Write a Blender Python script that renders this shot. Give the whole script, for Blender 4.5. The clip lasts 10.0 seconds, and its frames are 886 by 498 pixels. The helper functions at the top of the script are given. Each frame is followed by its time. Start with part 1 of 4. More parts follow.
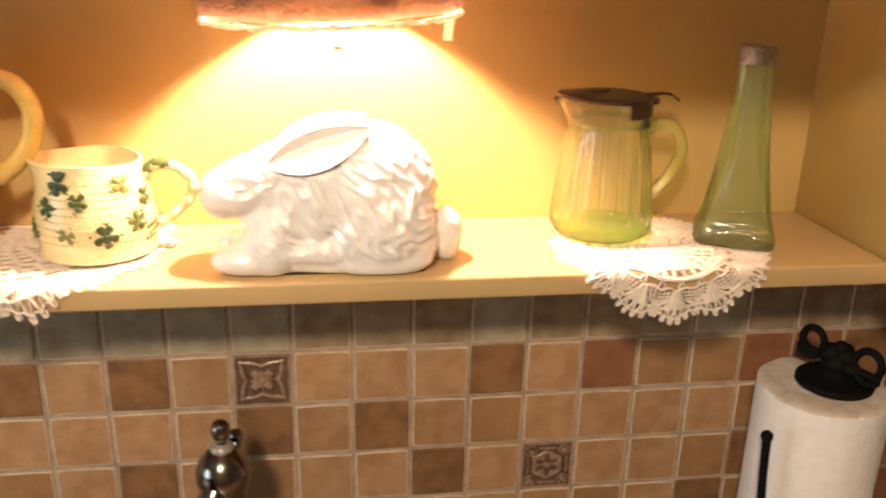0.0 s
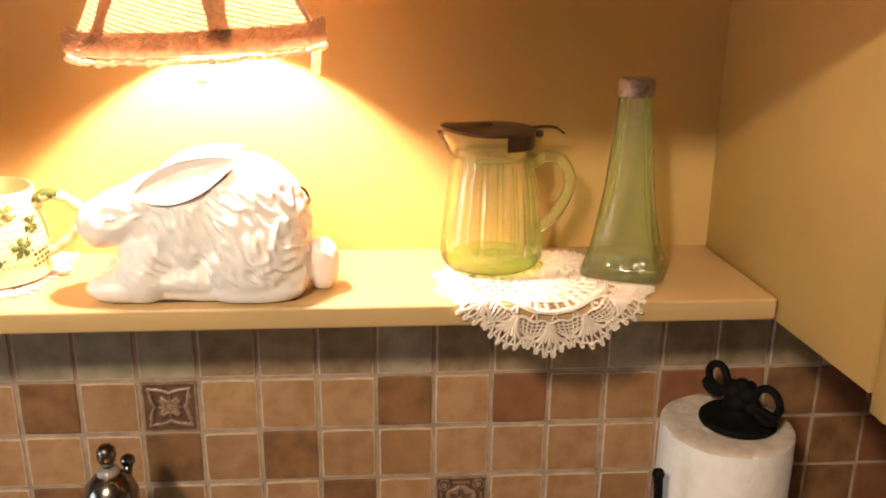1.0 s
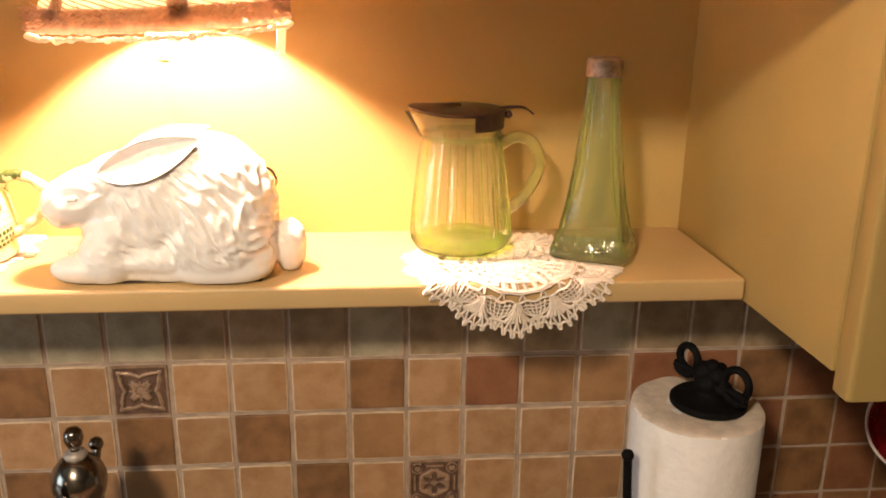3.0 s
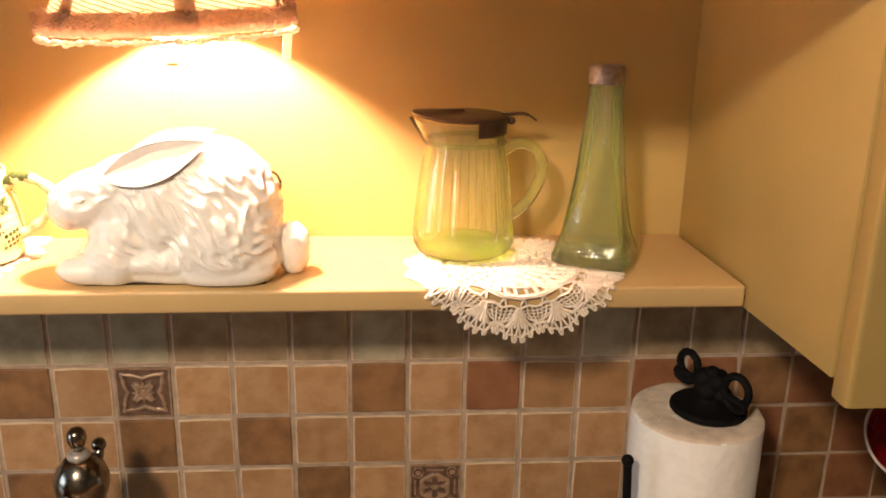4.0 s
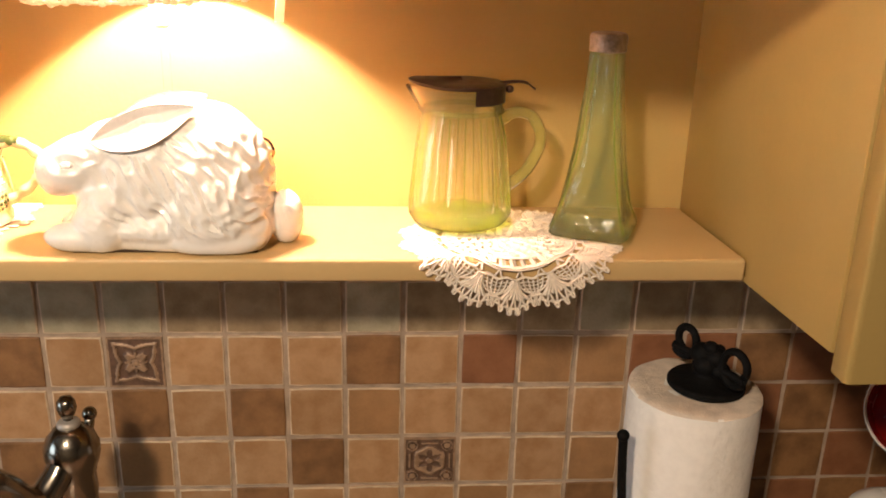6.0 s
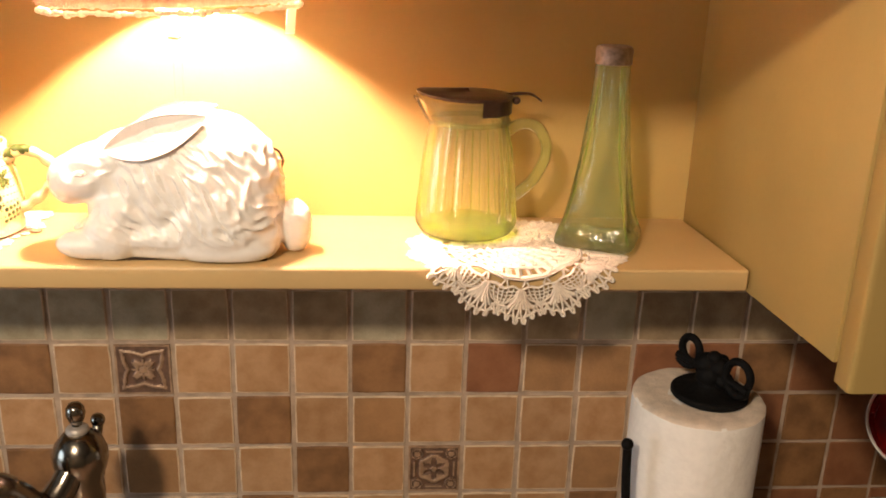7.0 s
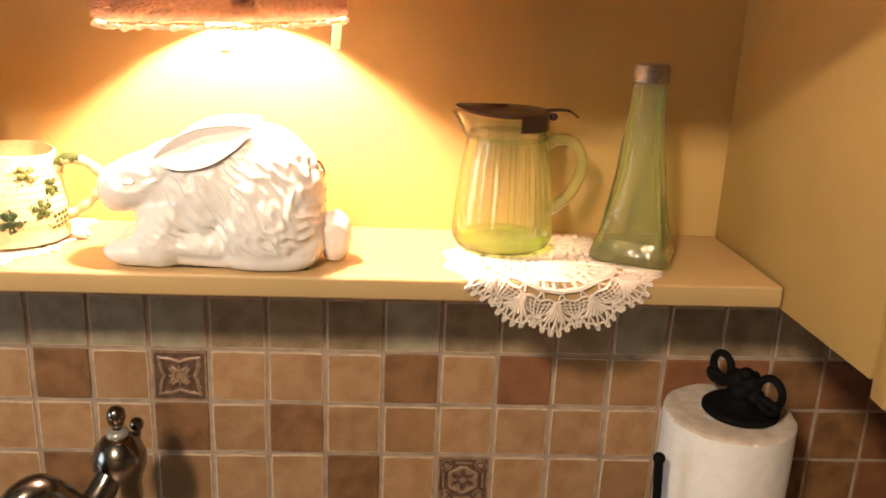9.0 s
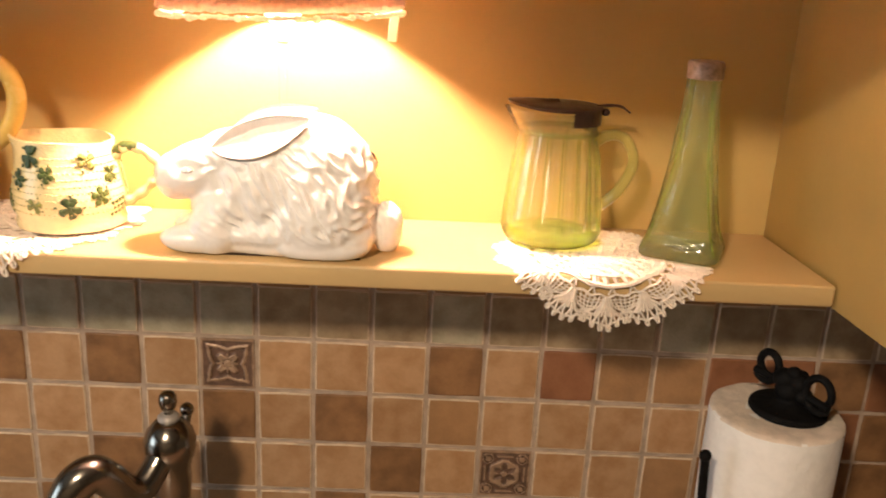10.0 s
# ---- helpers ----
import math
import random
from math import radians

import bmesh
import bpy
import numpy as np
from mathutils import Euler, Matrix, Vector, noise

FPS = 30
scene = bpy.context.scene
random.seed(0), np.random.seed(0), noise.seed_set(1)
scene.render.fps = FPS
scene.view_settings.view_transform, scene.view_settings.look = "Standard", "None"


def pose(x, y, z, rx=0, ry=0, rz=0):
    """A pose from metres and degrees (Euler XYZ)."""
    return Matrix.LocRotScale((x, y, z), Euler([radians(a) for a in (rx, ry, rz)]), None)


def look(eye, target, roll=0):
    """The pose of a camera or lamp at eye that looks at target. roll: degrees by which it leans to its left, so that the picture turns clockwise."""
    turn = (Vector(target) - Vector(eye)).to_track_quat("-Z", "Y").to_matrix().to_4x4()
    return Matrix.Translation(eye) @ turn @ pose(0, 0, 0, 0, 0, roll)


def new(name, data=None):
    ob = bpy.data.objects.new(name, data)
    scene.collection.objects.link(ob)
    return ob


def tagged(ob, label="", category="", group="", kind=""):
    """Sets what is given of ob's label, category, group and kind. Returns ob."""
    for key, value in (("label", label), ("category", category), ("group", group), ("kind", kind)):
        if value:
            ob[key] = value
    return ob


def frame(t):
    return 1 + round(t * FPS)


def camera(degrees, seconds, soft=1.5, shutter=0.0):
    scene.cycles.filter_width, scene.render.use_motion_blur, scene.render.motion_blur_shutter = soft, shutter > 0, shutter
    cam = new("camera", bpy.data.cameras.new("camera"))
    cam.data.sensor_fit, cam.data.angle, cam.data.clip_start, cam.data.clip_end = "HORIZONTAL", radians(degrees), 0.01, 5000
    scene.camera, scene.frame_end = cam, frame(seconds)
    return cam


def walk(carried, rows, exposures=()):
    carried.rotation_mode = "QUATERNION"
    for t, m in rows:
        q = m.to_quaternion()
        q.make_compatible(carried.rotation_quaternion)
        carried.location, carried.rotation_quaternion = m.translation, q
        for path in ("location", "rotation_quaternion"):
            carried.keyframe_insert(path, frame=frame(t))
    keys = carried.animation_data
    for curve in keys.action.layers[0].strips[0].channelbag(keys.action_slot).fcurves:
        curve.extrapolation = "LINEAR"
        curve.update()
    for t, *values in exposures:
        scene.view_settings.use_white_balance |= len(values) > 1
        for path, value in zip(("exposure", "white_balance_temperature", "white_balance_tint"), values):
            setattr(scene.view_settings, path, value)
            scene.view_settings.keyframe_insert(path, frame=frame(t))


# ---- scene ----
cam = camera(53.8, 10.0, soft=1.75, shutter=0.5)
PATH = [
    (0, (0.197, -1.008, 1.714), (0.466, 0.851, 1.03), 1.3),
    (0.5, (0.34, -1.022, 1.712), (0.494, 0.855, 1.038), 0.9),
    (1, (0.392, -1.039, 1.714), (0.53, 0.861, 1.107), 0.5),
    (1.5, (0.412, -1.037, 1.706), (0.572, 0.865, 1.109), 0.4),
    (2, (0.409, -1.046, 1.704), (0.587, 0.853, 1.102), 0.9),
    (2.5, (0.42, -1.041, 1.701), (0.574, 0.851, 1.073), 0.4),
    (4, (0.418, -1.049, 1.7), (0.568, 0.851, 1.093), 1.0),
    (4.5, (0.417, -1.055, 1.698), (0.557, 0.842, 1.082), 1.1),
    (5, (0.425, -1.051, 1.693), (0.563, 0.835, 1.042), 1.0),
    (5.5, (0.429, -1.034, 1.688), (0.568, 0.847, 1.023), 1.3),
    (7, (0.42, -1.046, 1.69), (0.562, 0.846, 1.056), 1.8),
    (7.5, (0.412, -1.051, 1.695), (0.552, 0.836, 1.049), 2.1),
    (8, (0.408, -1.057, 1.692), (0.552, 0.836, 1.062), 2.1),
    (8.5, (0.398, -1.06, 1.691), (0.522, 0.837, 1.072), 2.2),
    (9, (0.394, -1.061, 1.69), (0.502, 0.844, 1.09), 2.4),
    (9.5, (0.383, -1.058, 1.684), (0.485, 0.839, 1.059), 2.7),
    (10, (0.367, -1.069, 1.683), (0.415, 0.837, 1.08), 2.9),
]
walk(cam, [(t, look(eye, target, roll)) for t, eye, target, roll in PATH])

# ---- world and large lights ----
world = bpy.data.worlds.new("world")
scene.world = world
world.use_nodes = True
wn = world.node_tree
sky = wn.nodes.new("ShaderNodeTexSky")
sky.sky_type, sky.sun_disc = "NISHITA", False
sky.sun_elevation, sky.sun_rotation = radians(25), radians(200)
wn.nodes["Background"].inputs["Strength"].default_value = 0.08
wn.links.new(sky.outputs[0], wn.nodes["Background"].inputs["Color"])

BULB_POWER = 3400.0          # emission of the table lamp's bulb
CEILING_POWER = 122.0        # watts of the kitchen ceiling light
lamp_data = bpy.data.lights.new("kitchen_ceiling_light", "SPOT")
lamp_data.energy, lamp_data.color = CEILING_POWER, (1.0, 0.79, 0.57)
lamp_data.spot_size, lamp_data.spot_blend, lamp_data.shadow_soft_size = radians(165), 0.1, 0.09
new("kitchen_ceiling_light", lamp_data).matrix_world = pose(-0.12, -1.6, 2.36)
win_data = bpy.data.lights.new("window_daylight", "AREA")
win_data.shape, win_data.size, win_data.size_y = "RECTANGLE", 1.0, 1.0
win_data.energy, win_data.color = 13.0, (0.66, 0.84, 1.0)
new("window_daylight", win_data).matrix_world = look((-2.21, -1.2, 1.5), (0.0, -0.1, 1.2))


# ---- materials ----
def mat(name, color, rough=0.5, metal=0.0, vary=0.12, scale=30.0, bump=0.1, fine=250.0, dark=None, coat=0.0, spread=0.0, sheen=0.0, dist=0.002):
    """Principled surface with variation at two scales and a fine relief."""
    m = bpy.data.materials.new(name)
    m.use_nodes = True
    n, l = m.node_tree.nodes, m.node_tree.links
    b = n["Principled BSDF"]
    tc, info = n.new("ShaderNodeTexCoord"), n.new("ShaderNodeObjectInfo")
    add = n.new("ShaderNodeVectorMath")
    add.operation = "ADD"
    mul = n.new("ShaderNodeVectorMath")
    mul.operation = "SCALE"
    mul.inputs[0].default_value, = ((7.0, 3.0, 5.0),)
    l.new(info.outputs["Random"], mul.inputs["Scale"])
    l.new(tc.outputs["Object"], add.inputs[0])
    l.new(mul.outputs[0], add.inputs[1])
    big, small = n.new("ShaderNodeTexNoise"), n.new("ShaderNodeTexNoise")
    big.inputs["Scale"].default_value, big.inputs["Detail"].default_value = scale, 5
    small.inputs["Scale"].default_value, small.inputs["Detail"].default_value = fine, 3
    l.new(add.outputs[0], big.inputs["Vector"])
    l.new(add.outputs[0], small.inputs["Vector"])
    ramp = n.new("ShaderNodeMix")
    ramp.data_type = "RGBA"
    other = dark or tuple(c * (1 - vary * 2) for c in color)
    ramp.inputs[6].default_value, ramp.inputs[7].default_value = (*color, 1), (*other, 1)
    rng = n.new("ShaderNodeMapRange")
    rng.inputs["From Min"].default_value, rng.inputs["From Max"].default_value = 0.38, 0.68
    l.new(big.outputs["Fac"], rng.inputs["Value"])
    l.new(rng.outputs[0], ramp.inputs[0])
    hsv = n.new("ShaderNodeHueSaturation")
    val = n.new("ShaderNodeMapRange")
    val.inputs["To Min"].default_value, val.inputs["To Max"].default_value = 1 - vary * 0.5, 1 + vary * 0.5
    l.new(small.outputs["Fac"], val.inputs["Value"])
    l.new(ramp.outputs[2], hsv.inputs["Color"])
    if spread:
        sp = n.new("ShaderNodeMapRange")
        sp.inputs["To Min"].default_value, sp.inputs["To Max"].default_value = 1 - spread, 1 + spread
        l.new(info.outputs["Random"], sp.inputs["Value"])
        both = n.new("ShaderNodeMath")
        both.operation = "MULTIPLY"
        l.new(sp.outputs[0], both.inputs[0])
        l.new(val.outputs[0], both.inputs[1])
        l.new(both.outputs[0], hsv.inputs["Value"])
    else:
        l.new(val.outputs[0], hsv.inputs["Value"])
    l.new(hsv.outputs[0], b.inputs["Base Color"])
    rr = n.new("ShaderNodeMapRange")
    rr.inputs["To Min"].default_value, rr.inputs["To Max"].default_value = max(0.02, rough - 0.08), min(1, rough + 0.08)
    l.new(big.outputs["Fac"], rr.inputs["Value"])
    l.new(rr.outputs[0], b.inputs["Roughness"])
    b.inputs["Metallic"].default_value = metal
    b.inputs["Coat Weight"].default_value = coat
    b.inputs["Coat Roughness"].default_value = 0.06
    b.inputs["Sheen Weight"].default_value = sheen
    if bump:
        bp = n.new("ShaderNodeBump")
        bp.inputs["Strength"].default_value, bp.inputs["Distance"].default_value = bump, dist
        mixh = n.new("ShaderNodeMath")
        mixh.operation = "ADD"
        l.new(small.outputs["Fac"], mixh.inputs[0])
        l.new(big.outputs["Fac"], mixh.inputs[1])
        l.new(mixh.outputs[0], bp.inputs["Height"])
        l.new(bp.outputs[0], b.inputs["Normal"])
    return m


def glass(name, color, thin, clear=0.75, rough=0.0, wavy=0.25, gloss=1.12, sheen=0.06, haze=0.0, caught_light=(0.80, 0.95, 0.55)):
    """Pressed glass: part refracts with the deep tint, part lets light straight through with the thin tint; gloss by Fresnel."""
    m = bpy.data.materials.new(name)
    m.use_nodes = True
    n, l = m.node_tree.nodes, m.node_tree.links
    b = n["Principled BSDF"]
    b.inputs["Base Color"].default_value = (*color, 1)
    b.inputs["Transmission Weight"].default_value = 1
    b.inputs["Roughness"].default_value = rough
    b.inputs["IOR"].default_value = 1.48
    nz = n.new("ShaderNodeTexNoise")
    nz.inputs["Scale"].default_value = 70
    tc = n.new("ShaderNodeTexCoord")
    l.new(tc.outputs["Object"], nz.inputs["Vector"])
    bp = n.new("ShaderNodeBump")
    bp.inputs["Strength"].default_value, bp.inputs["Distance"].default_value = wavy, 0.003
    l.new(nz.outputs["Fac"], bp.inputs["Height"])
    l.new(bp.outputs[0], b.inputs["Normal"])
    t, mx, gl, top, fr = (n.new(k) for k in ("ShaderNodeBsdfTransparent", "ShaderNodeMixShader", "ShaderNodeBsdfGlossy", "ShaderNodeMixShader", "ShaderNodeFresnel"))
    t.inputs["Color"].default_value = (*thin, 1)
    gl.inputs["Roughness"].default_value = 0.1
    fr.inputs["IOR"].default_value = gloss
    l.new(bp.outputs[0], gl.inputs["Normal"])
    l.new(bp.outputs[0], fr.inputs["Normal"])
    mx.inputs[0].default_value = clear
    l.new(b.outputs[0], mx.inputs[1])
    l.new(t.outputs[0], mx.inputs[2])
    face = n.new("ShaderNodeMath")
    face.operation, face.use_clamp = "ADD", True
    face.inputs[1].default_value = sheen
    l.new(fr.outputs[0], face.inputs[0])
    l.new(face.outputs[0], top.inputs[0])
    # a pale diffuse share that stands for lamplight caught inside the glass
    df, tr, both, hz = (n.new(k) for k in ("ShaderNodeBsdfDiffuse", "ShaderNodeBsdfTranslucent", "ShaderNodeMixShader", "ShaderNodeMixShader"))
    df.inputs["Color"].default_value = tr.inputs["Color"].default_value = (*caught_light, 1)
    hz.inputs[0].default_value = haze
    l.new(df.outputs[0], both.inputs[1])
    l.new(tr.outputs[0], both.inputs[2])
    l.new(mx.outputs[0], hz.inputs[1])
    l.new(both.outputs[0], hz.inputs[2])
    l.new(hz.outputs[0], top.inputs[1])
    l.new(gl.outputs[0], top.inputs[2])
    l.new(top.outputs[0], n["Material Output"].inputs["Surface"])
    return m


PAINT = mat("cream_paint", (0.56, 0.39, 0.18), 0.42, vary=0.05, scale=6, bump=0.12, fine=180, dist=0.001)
# the cabinet's cream paint, darkened: its shade is put into the colour
SHADED_PAINT = mat("shaded_cream_paint", (0.39, 0.272, 0.094), 0.42, vary=0.05, scale=6, bump=0.12, fine=180, dist=0.001)
WALLPAINT = mat("yellow_wall_paint", (0.515, 0.350, 0.122), 0.6, vary=0.06, scale=5, bump=0.2, fine=160, dist=0.001)
ROOM = mat("beige_room_paint", (0.22, 0.19, 0.15), 0.7, vary=0.05, scale=3, bump=0.1)
CEIL = mat("white_ceiling_paint", (0.42, 0.40, 0.37), 0.8, vary=0.04, scale=3, bump=0.1)
DARKWOOD = mat("dark_brown_wood", (0.07, 0.045, 0.028), 0.6, vary=0.2, scale=20)
FLOOR = mat("brown_floor", (0.22, 0.14, 0.08), 0.5, vary=0.2, scale=8)
COUNTER = mat("speckled_brown_counter", (0.24, 0.17, 0.11), 0.25, vary=0.3, scale=60, fine=400)
GROUT = mat("beige_grout", (0.44, 0.34, 0.26), 0.9, vary=0.15, scale=40, bump=0.4)
# worn tile edge, with the highlight along it painted in as a paler colour
EDGE = mat("worn_lit_tile_edge", (0.616, 0.472, 0.327), 0.5, vary=0.15, scale=60, bump=0.2)
TAN = mat("tan_stone_tile", (0.431, 0.261, 0.138), 0.42, vary=0.18, scale=34, dark=(0.336, 0.181, 0.081), bump=0.25, spread=0.10)
MID = mat("mid_brown_stone_tile", (0.353, 0.195, 0.089), 0.42, vary=0.18, scale=34, dark=(0.272, 0.149, 0.068), bump=0.25, spread=0.08)
BROWN = mat("brown_stone_tile", (0.263, 0.136, 0.059), 0.42, vary=0.22, scale=30, dark=(0.154, 0.077, 0.034), bump=0.25, spread=0.08)
RED = mat("red_brown_stone_tile", (0.259, 0.113, 0.055), 0.42, vary=0.16, scale=30, dark=(0.191, 0.077, 0.036), bump=0.25, spread=0.08)
# tiles right under the shelf: cool light of its shadow is mixed into both colours
SHADE_OLIVE = mat("shade_olive_stone_tile", (0.439, 0.391, 0.273), 0.42, vary=0.22, scale=34, dark=(0.31, 0.268, 0.176), bump=0.25, spread=0.08)
SHADE_UMBER = mat("shade_umber_stone_tile", (0.399, 0.299, 0.182), 0.42, vary=0.22, scale=34, dark=(0.254, 0.177, 0.101), bump=0.25, spread=0.08)
PEWTER = mat("bronzed_relief", (0.40, 0.26, 0.165), 0.40, 0.2, vary=0.2, scale=90, bump=0.2)
PEWTER_DARK = mat("dark_relief_ground", (0.15, 0.084, 0.055), 0.55, 0.1, vary=0.2, scale=90, bump=0.2)
CERAMIC = mat("white_glazed_ceramic", (0.90, 0.865, 0.82), 0.26, vary=0.04, scale=30, bump=0.06, coat=0.5)
CREAMWARE = mat("cream_glazed_ceramic", (0.78, 0.66, 0.36), 0.25, vary=0.06, scale=60, bump=0.35, fine=220, coat=0.5)
YELLOWWARE = mat("yellow_glazed_ceramic", (0.72, 0.50, 0.13), 0.25, vary=0.1, scale=25, bump=0.06, coat=0.5)
LEAF = mat("green_leaf_glaze", (0.085, 0.13, 0.03), 0.3, vary=0.3, scale=150, bump=0.2)
PETAL = mat("olive_petal_glaze", (0.22, 0.24, 0.06), 0.3, vary=0.3, scale=150, bump=0.2)
DOTS = mat("faded_olive_glaze", (0.50, 0.43, 0.17), 0.3, vary=0.2, scale=150, bump=0.1)
TEAL = mat("teal_flower_glaze", (0.05, 0.085, 0.03), 0.3, vary=0.3, scale=150, bump=0.2)
LACE = mat("white_cotton_thread", (0.78, 0.68, 0.57), 0.9, vary=0.08, scale=200, bump=0.6, fine=900, sheen=0.3, dist=0.0006)
PAPER = mat("white_paper_towel", (0.84, 0.81, 0.77), 0.95, vary=0.03, scale=85, bump=0.4, fine=150, dist=0.0022)
# cut paper on top of the roll; warm bounced light is in its beige
CUTPAPER = mat("cut_paper_in_bounce", (0.74, 0.63, 0.52), 0.95, vary=0.1, scale=60, bump=0.7, fine=400)
IRON = mat("black_wrought_iron", (0.004, 0.0035, 0.0035), 0.72, 0.0, vary=0.3, scale=120, bump=0.4)
IRON.node_tree.nodes["Principled BSDF"].inputs["Specular IOR Level"].default_value = 0.16
NICKEL = mat("polished_nickel", (0.28, 0.25, 0.21), 0.2, 1.0, vary=0.05, scale=40, bump=0.0)
WHITE_METAL = mat("pale_collar", (0.46, 0.42, 0.38), 0.4, 0.4, vary=0.1, scale=100)
CAPMETAL = mat("dull_grey_cap_metal", (0.42, 0.34, 0.27), 0.45, 0.4, vary=0.2, scale=150, bump=0.3)
LIDMAT = mat("dark_brown_lid_metal", (0.055, 0.03, 0.022), 0.32, 0.35, vary=0.2, scale=100, bump=0.1)
TRIM = mat("brown_fuzzy_trim", (0.80, 0.64, 0.52), 0.95, vary=0.3, scale=220, bump=1.0, fine=700, sheen=0.4)
RIB = mat("dark_brown_ribbon", (0.30, 0.19, 0.12), 0.9, vary=0.3, scale=200, bump=0.8, fine=600)
CORD = mat("tan_plastic_cord", (0.45, 0.26, 0.12), 0.5, vary=0.1)
CREAMCORD = mat("cream_plastic_cord", (0.55, 0.35, 0.15), 0.5, vary=0.06)
REDGLAZE = mat("red_glaze", (0.26, 0.01, 0.01), 0.25, vary=0.15, scale=50, bump=0.05, coat=0.4)
GREEN = glass("pale_green_glass", (0.90, 1.0, 0.66), (0.994, 1.0, 0.965), 0.90, wavy=0.15, gloss=1.12, sheen=0.07, haze=0.034, caught_light=(0.95, 1.0, 0.60))
GREEN_DEEP = glass("deep_green_glass", (0.80, 1.0, 0.25), (0.84, 1.0, 0.42), 0.85, 0.02, 0.5, gloss=1.1, sheen=0.02, haze=0.17, caught_light=(0.72, 1.0, 0.20))
GREEN_GREY = glass("grey_green_glass", (0.90, 1.0, 0.66), (0.970, 1.0, 0.925), 0.88, 0.0, 1.0, gloss=1.09, sheen=0.03, haze=0.062, caught_light=(0.88, 0.98, 0.60))
GREEN_HANDLE = glass("yellow_green_glass", (0.90, 1.0, 0.55), (0.96, 1.0, 0.84), 0.86, 0.0, 0.3, gloss=1.16, sheen=0.05, haze=0.10, caught_light=(0.88, 1.0, 0.46))
CLEAR = glass("clear_glass", (1.0, 1.0, 1.0), (1.0, 1.0, 1.0), 0.97, gloss=1.03, sheen=0.0)

BULB = bpy.data.materials.new("glowing_bulb")
BULB.use_nodes = True
bb = BULB.node_tree.nodes["Principled BSDF"]
bb.inputs["Emission Color"].default_value = (1.0, 0.595, 0.45, 1)
bb.inputs["Emission Strength"].default_value = BULB_POWER

FROST = bpy.data.materials.new("frosted_bulb_neck")
FROST.use_nodes = True
fb = FROST.node_tree.nodes["Principled BSDF"]
fb.inputs["Base Color"].default_value = (0.9, 0.86, 0.8, 1)
fb.inputs["Emission Color"].default_value = (1.0, 0.80, 0.58, 1)
fb.inputs["Emission Strength"].default_value = 6.0

FABRIC = mat("woven_cream_fabric", (0.74, 0.60, 0.40), 0.9, vary=0.25, scale=120, bump=0.9, fine=500)
fn, fl = FABRIC.node_tree.nodes, FABRIC.node_tree.links
fw = fn.new("ShaderNodeTexWave")
fw.bands_direction = "Z"
fw.inputs["Scale"].default_value, fw.inputs["Distortion"].default_value, fw.inputs["Detail"].default_value = 76, 2.6, 3
ftc = fn.new("ShaderNodeTexCoord")
fmap = fn.new("ShaderNodeMapping")
fmap.inputs["Rotation"].default_value = (0, radians(-14), 0)
fl.new(ftc.outputs["Object"], fmap.inputs["Vector"])
fl.new(fmap.outputs[0], fw.inputs["Vector"])
fcut = fn.new("ShaderNodeMapRange")
fcut.inputs["From Min"].default_value, fcut.inputs["From Max"].default_value = 0.08, 0.34
fl.new(fw.outputs["Fac"], fcut.inputs["Value"])
fr = fn.new("ShaderNodeMix")
fr.data_type = "RGBA"
fr.inputs[6].default_value, fr.inputs[7].default_value = (0.26, 0.16, 0.05, 1), (0.97, 0.93, 0.78, 1)
fl.new(fcut.outputs[0], fr.inputs[0])


def let_light_through(m, share, color):
    """Mixes a share of translucency into a thin or fuzzy material."""
    n, l = m.node_tree.nodes, m.node_tree.links
    t, x = n.new("ShaderNodeBsdfTranslucent"), n.new("ShaderNodeMixShader")
    t.inputs["Color"].default_value = (*color, 1)
    x.inputs[0].default_value = share
    l.new(n["Principled BSDF"].outputs[0], x.inputs[1])
    l.new(t.outputs[0], x.inputs[2])
    l.new(x.outputs[0], n["Material Output"].inputs["Surface"])
    return t


fl.new(fr.outputs[2], let_light_through(FABRIC, 0.72, (1, 1, 1)).inputs["Color"])
let_light_through(TRIM, 0.62, (0.86, 0.68, 0.52))
let_light_through(RIB, 0.46, (0.52, 0.38, 0.28))
TAPE = mat("pale_cotton_tape", (0.86, 0.80, 0.66), 0.9, vary=0.08, scale=150, bump=0.4, fine=500)
let_light_through(TAPE, 0.6, (0.96, 0.90, 0.74))
MILK = mat("white_milk_glass", (0.88, 0.84, 0.78), 0.3, vary=0.03, scale=30, bump=0.0)
let_light_through(MILK, 0.65, (0.98, 0.95, 0.90))


# ---- mesh helpers ----
def part(name, bm, material, parent=None, label="", smooth=True):
    """Links a bmesh as one mesh object under a thing or a part."""
    me = bpy.data.meshes.new(name)
    bm.normal_update()
    bm.to_mesh(me)
    bm.free()
    for m in (material if isinstance(material, (list, tuple)) else [material]):
        me.materials.append(m)
    if smooth:
        me.polygons.foreach_set("use_smooth", [True] * len(me.polygons))
        me.set_sharp_from_angle(angle=radians(40))
    ob = new(name, me)
    if parent:
        ob.parent = parent
        ob.matrix_parent_inverse = parent_world(parent).inverted()
    if label:
        ob["label"] = label
    return ob


def parent_world(ob):
    m = ob.matrix_basis.copy()
    while ob.parent:
        m = ob.parent.matrix_basis @ ob.matrix_parent_inverse @ m if ob.parent.parent is None else m
        ob = ob.parent
    return m


def thing(name, at, label, category, group="", kind=""):
    ob = new(name)
    ob.empty_display_size = 0.02
    ob.matrix_basis = Matrix.Translation(at)
    return tagged(ob, label, category, group, kind)


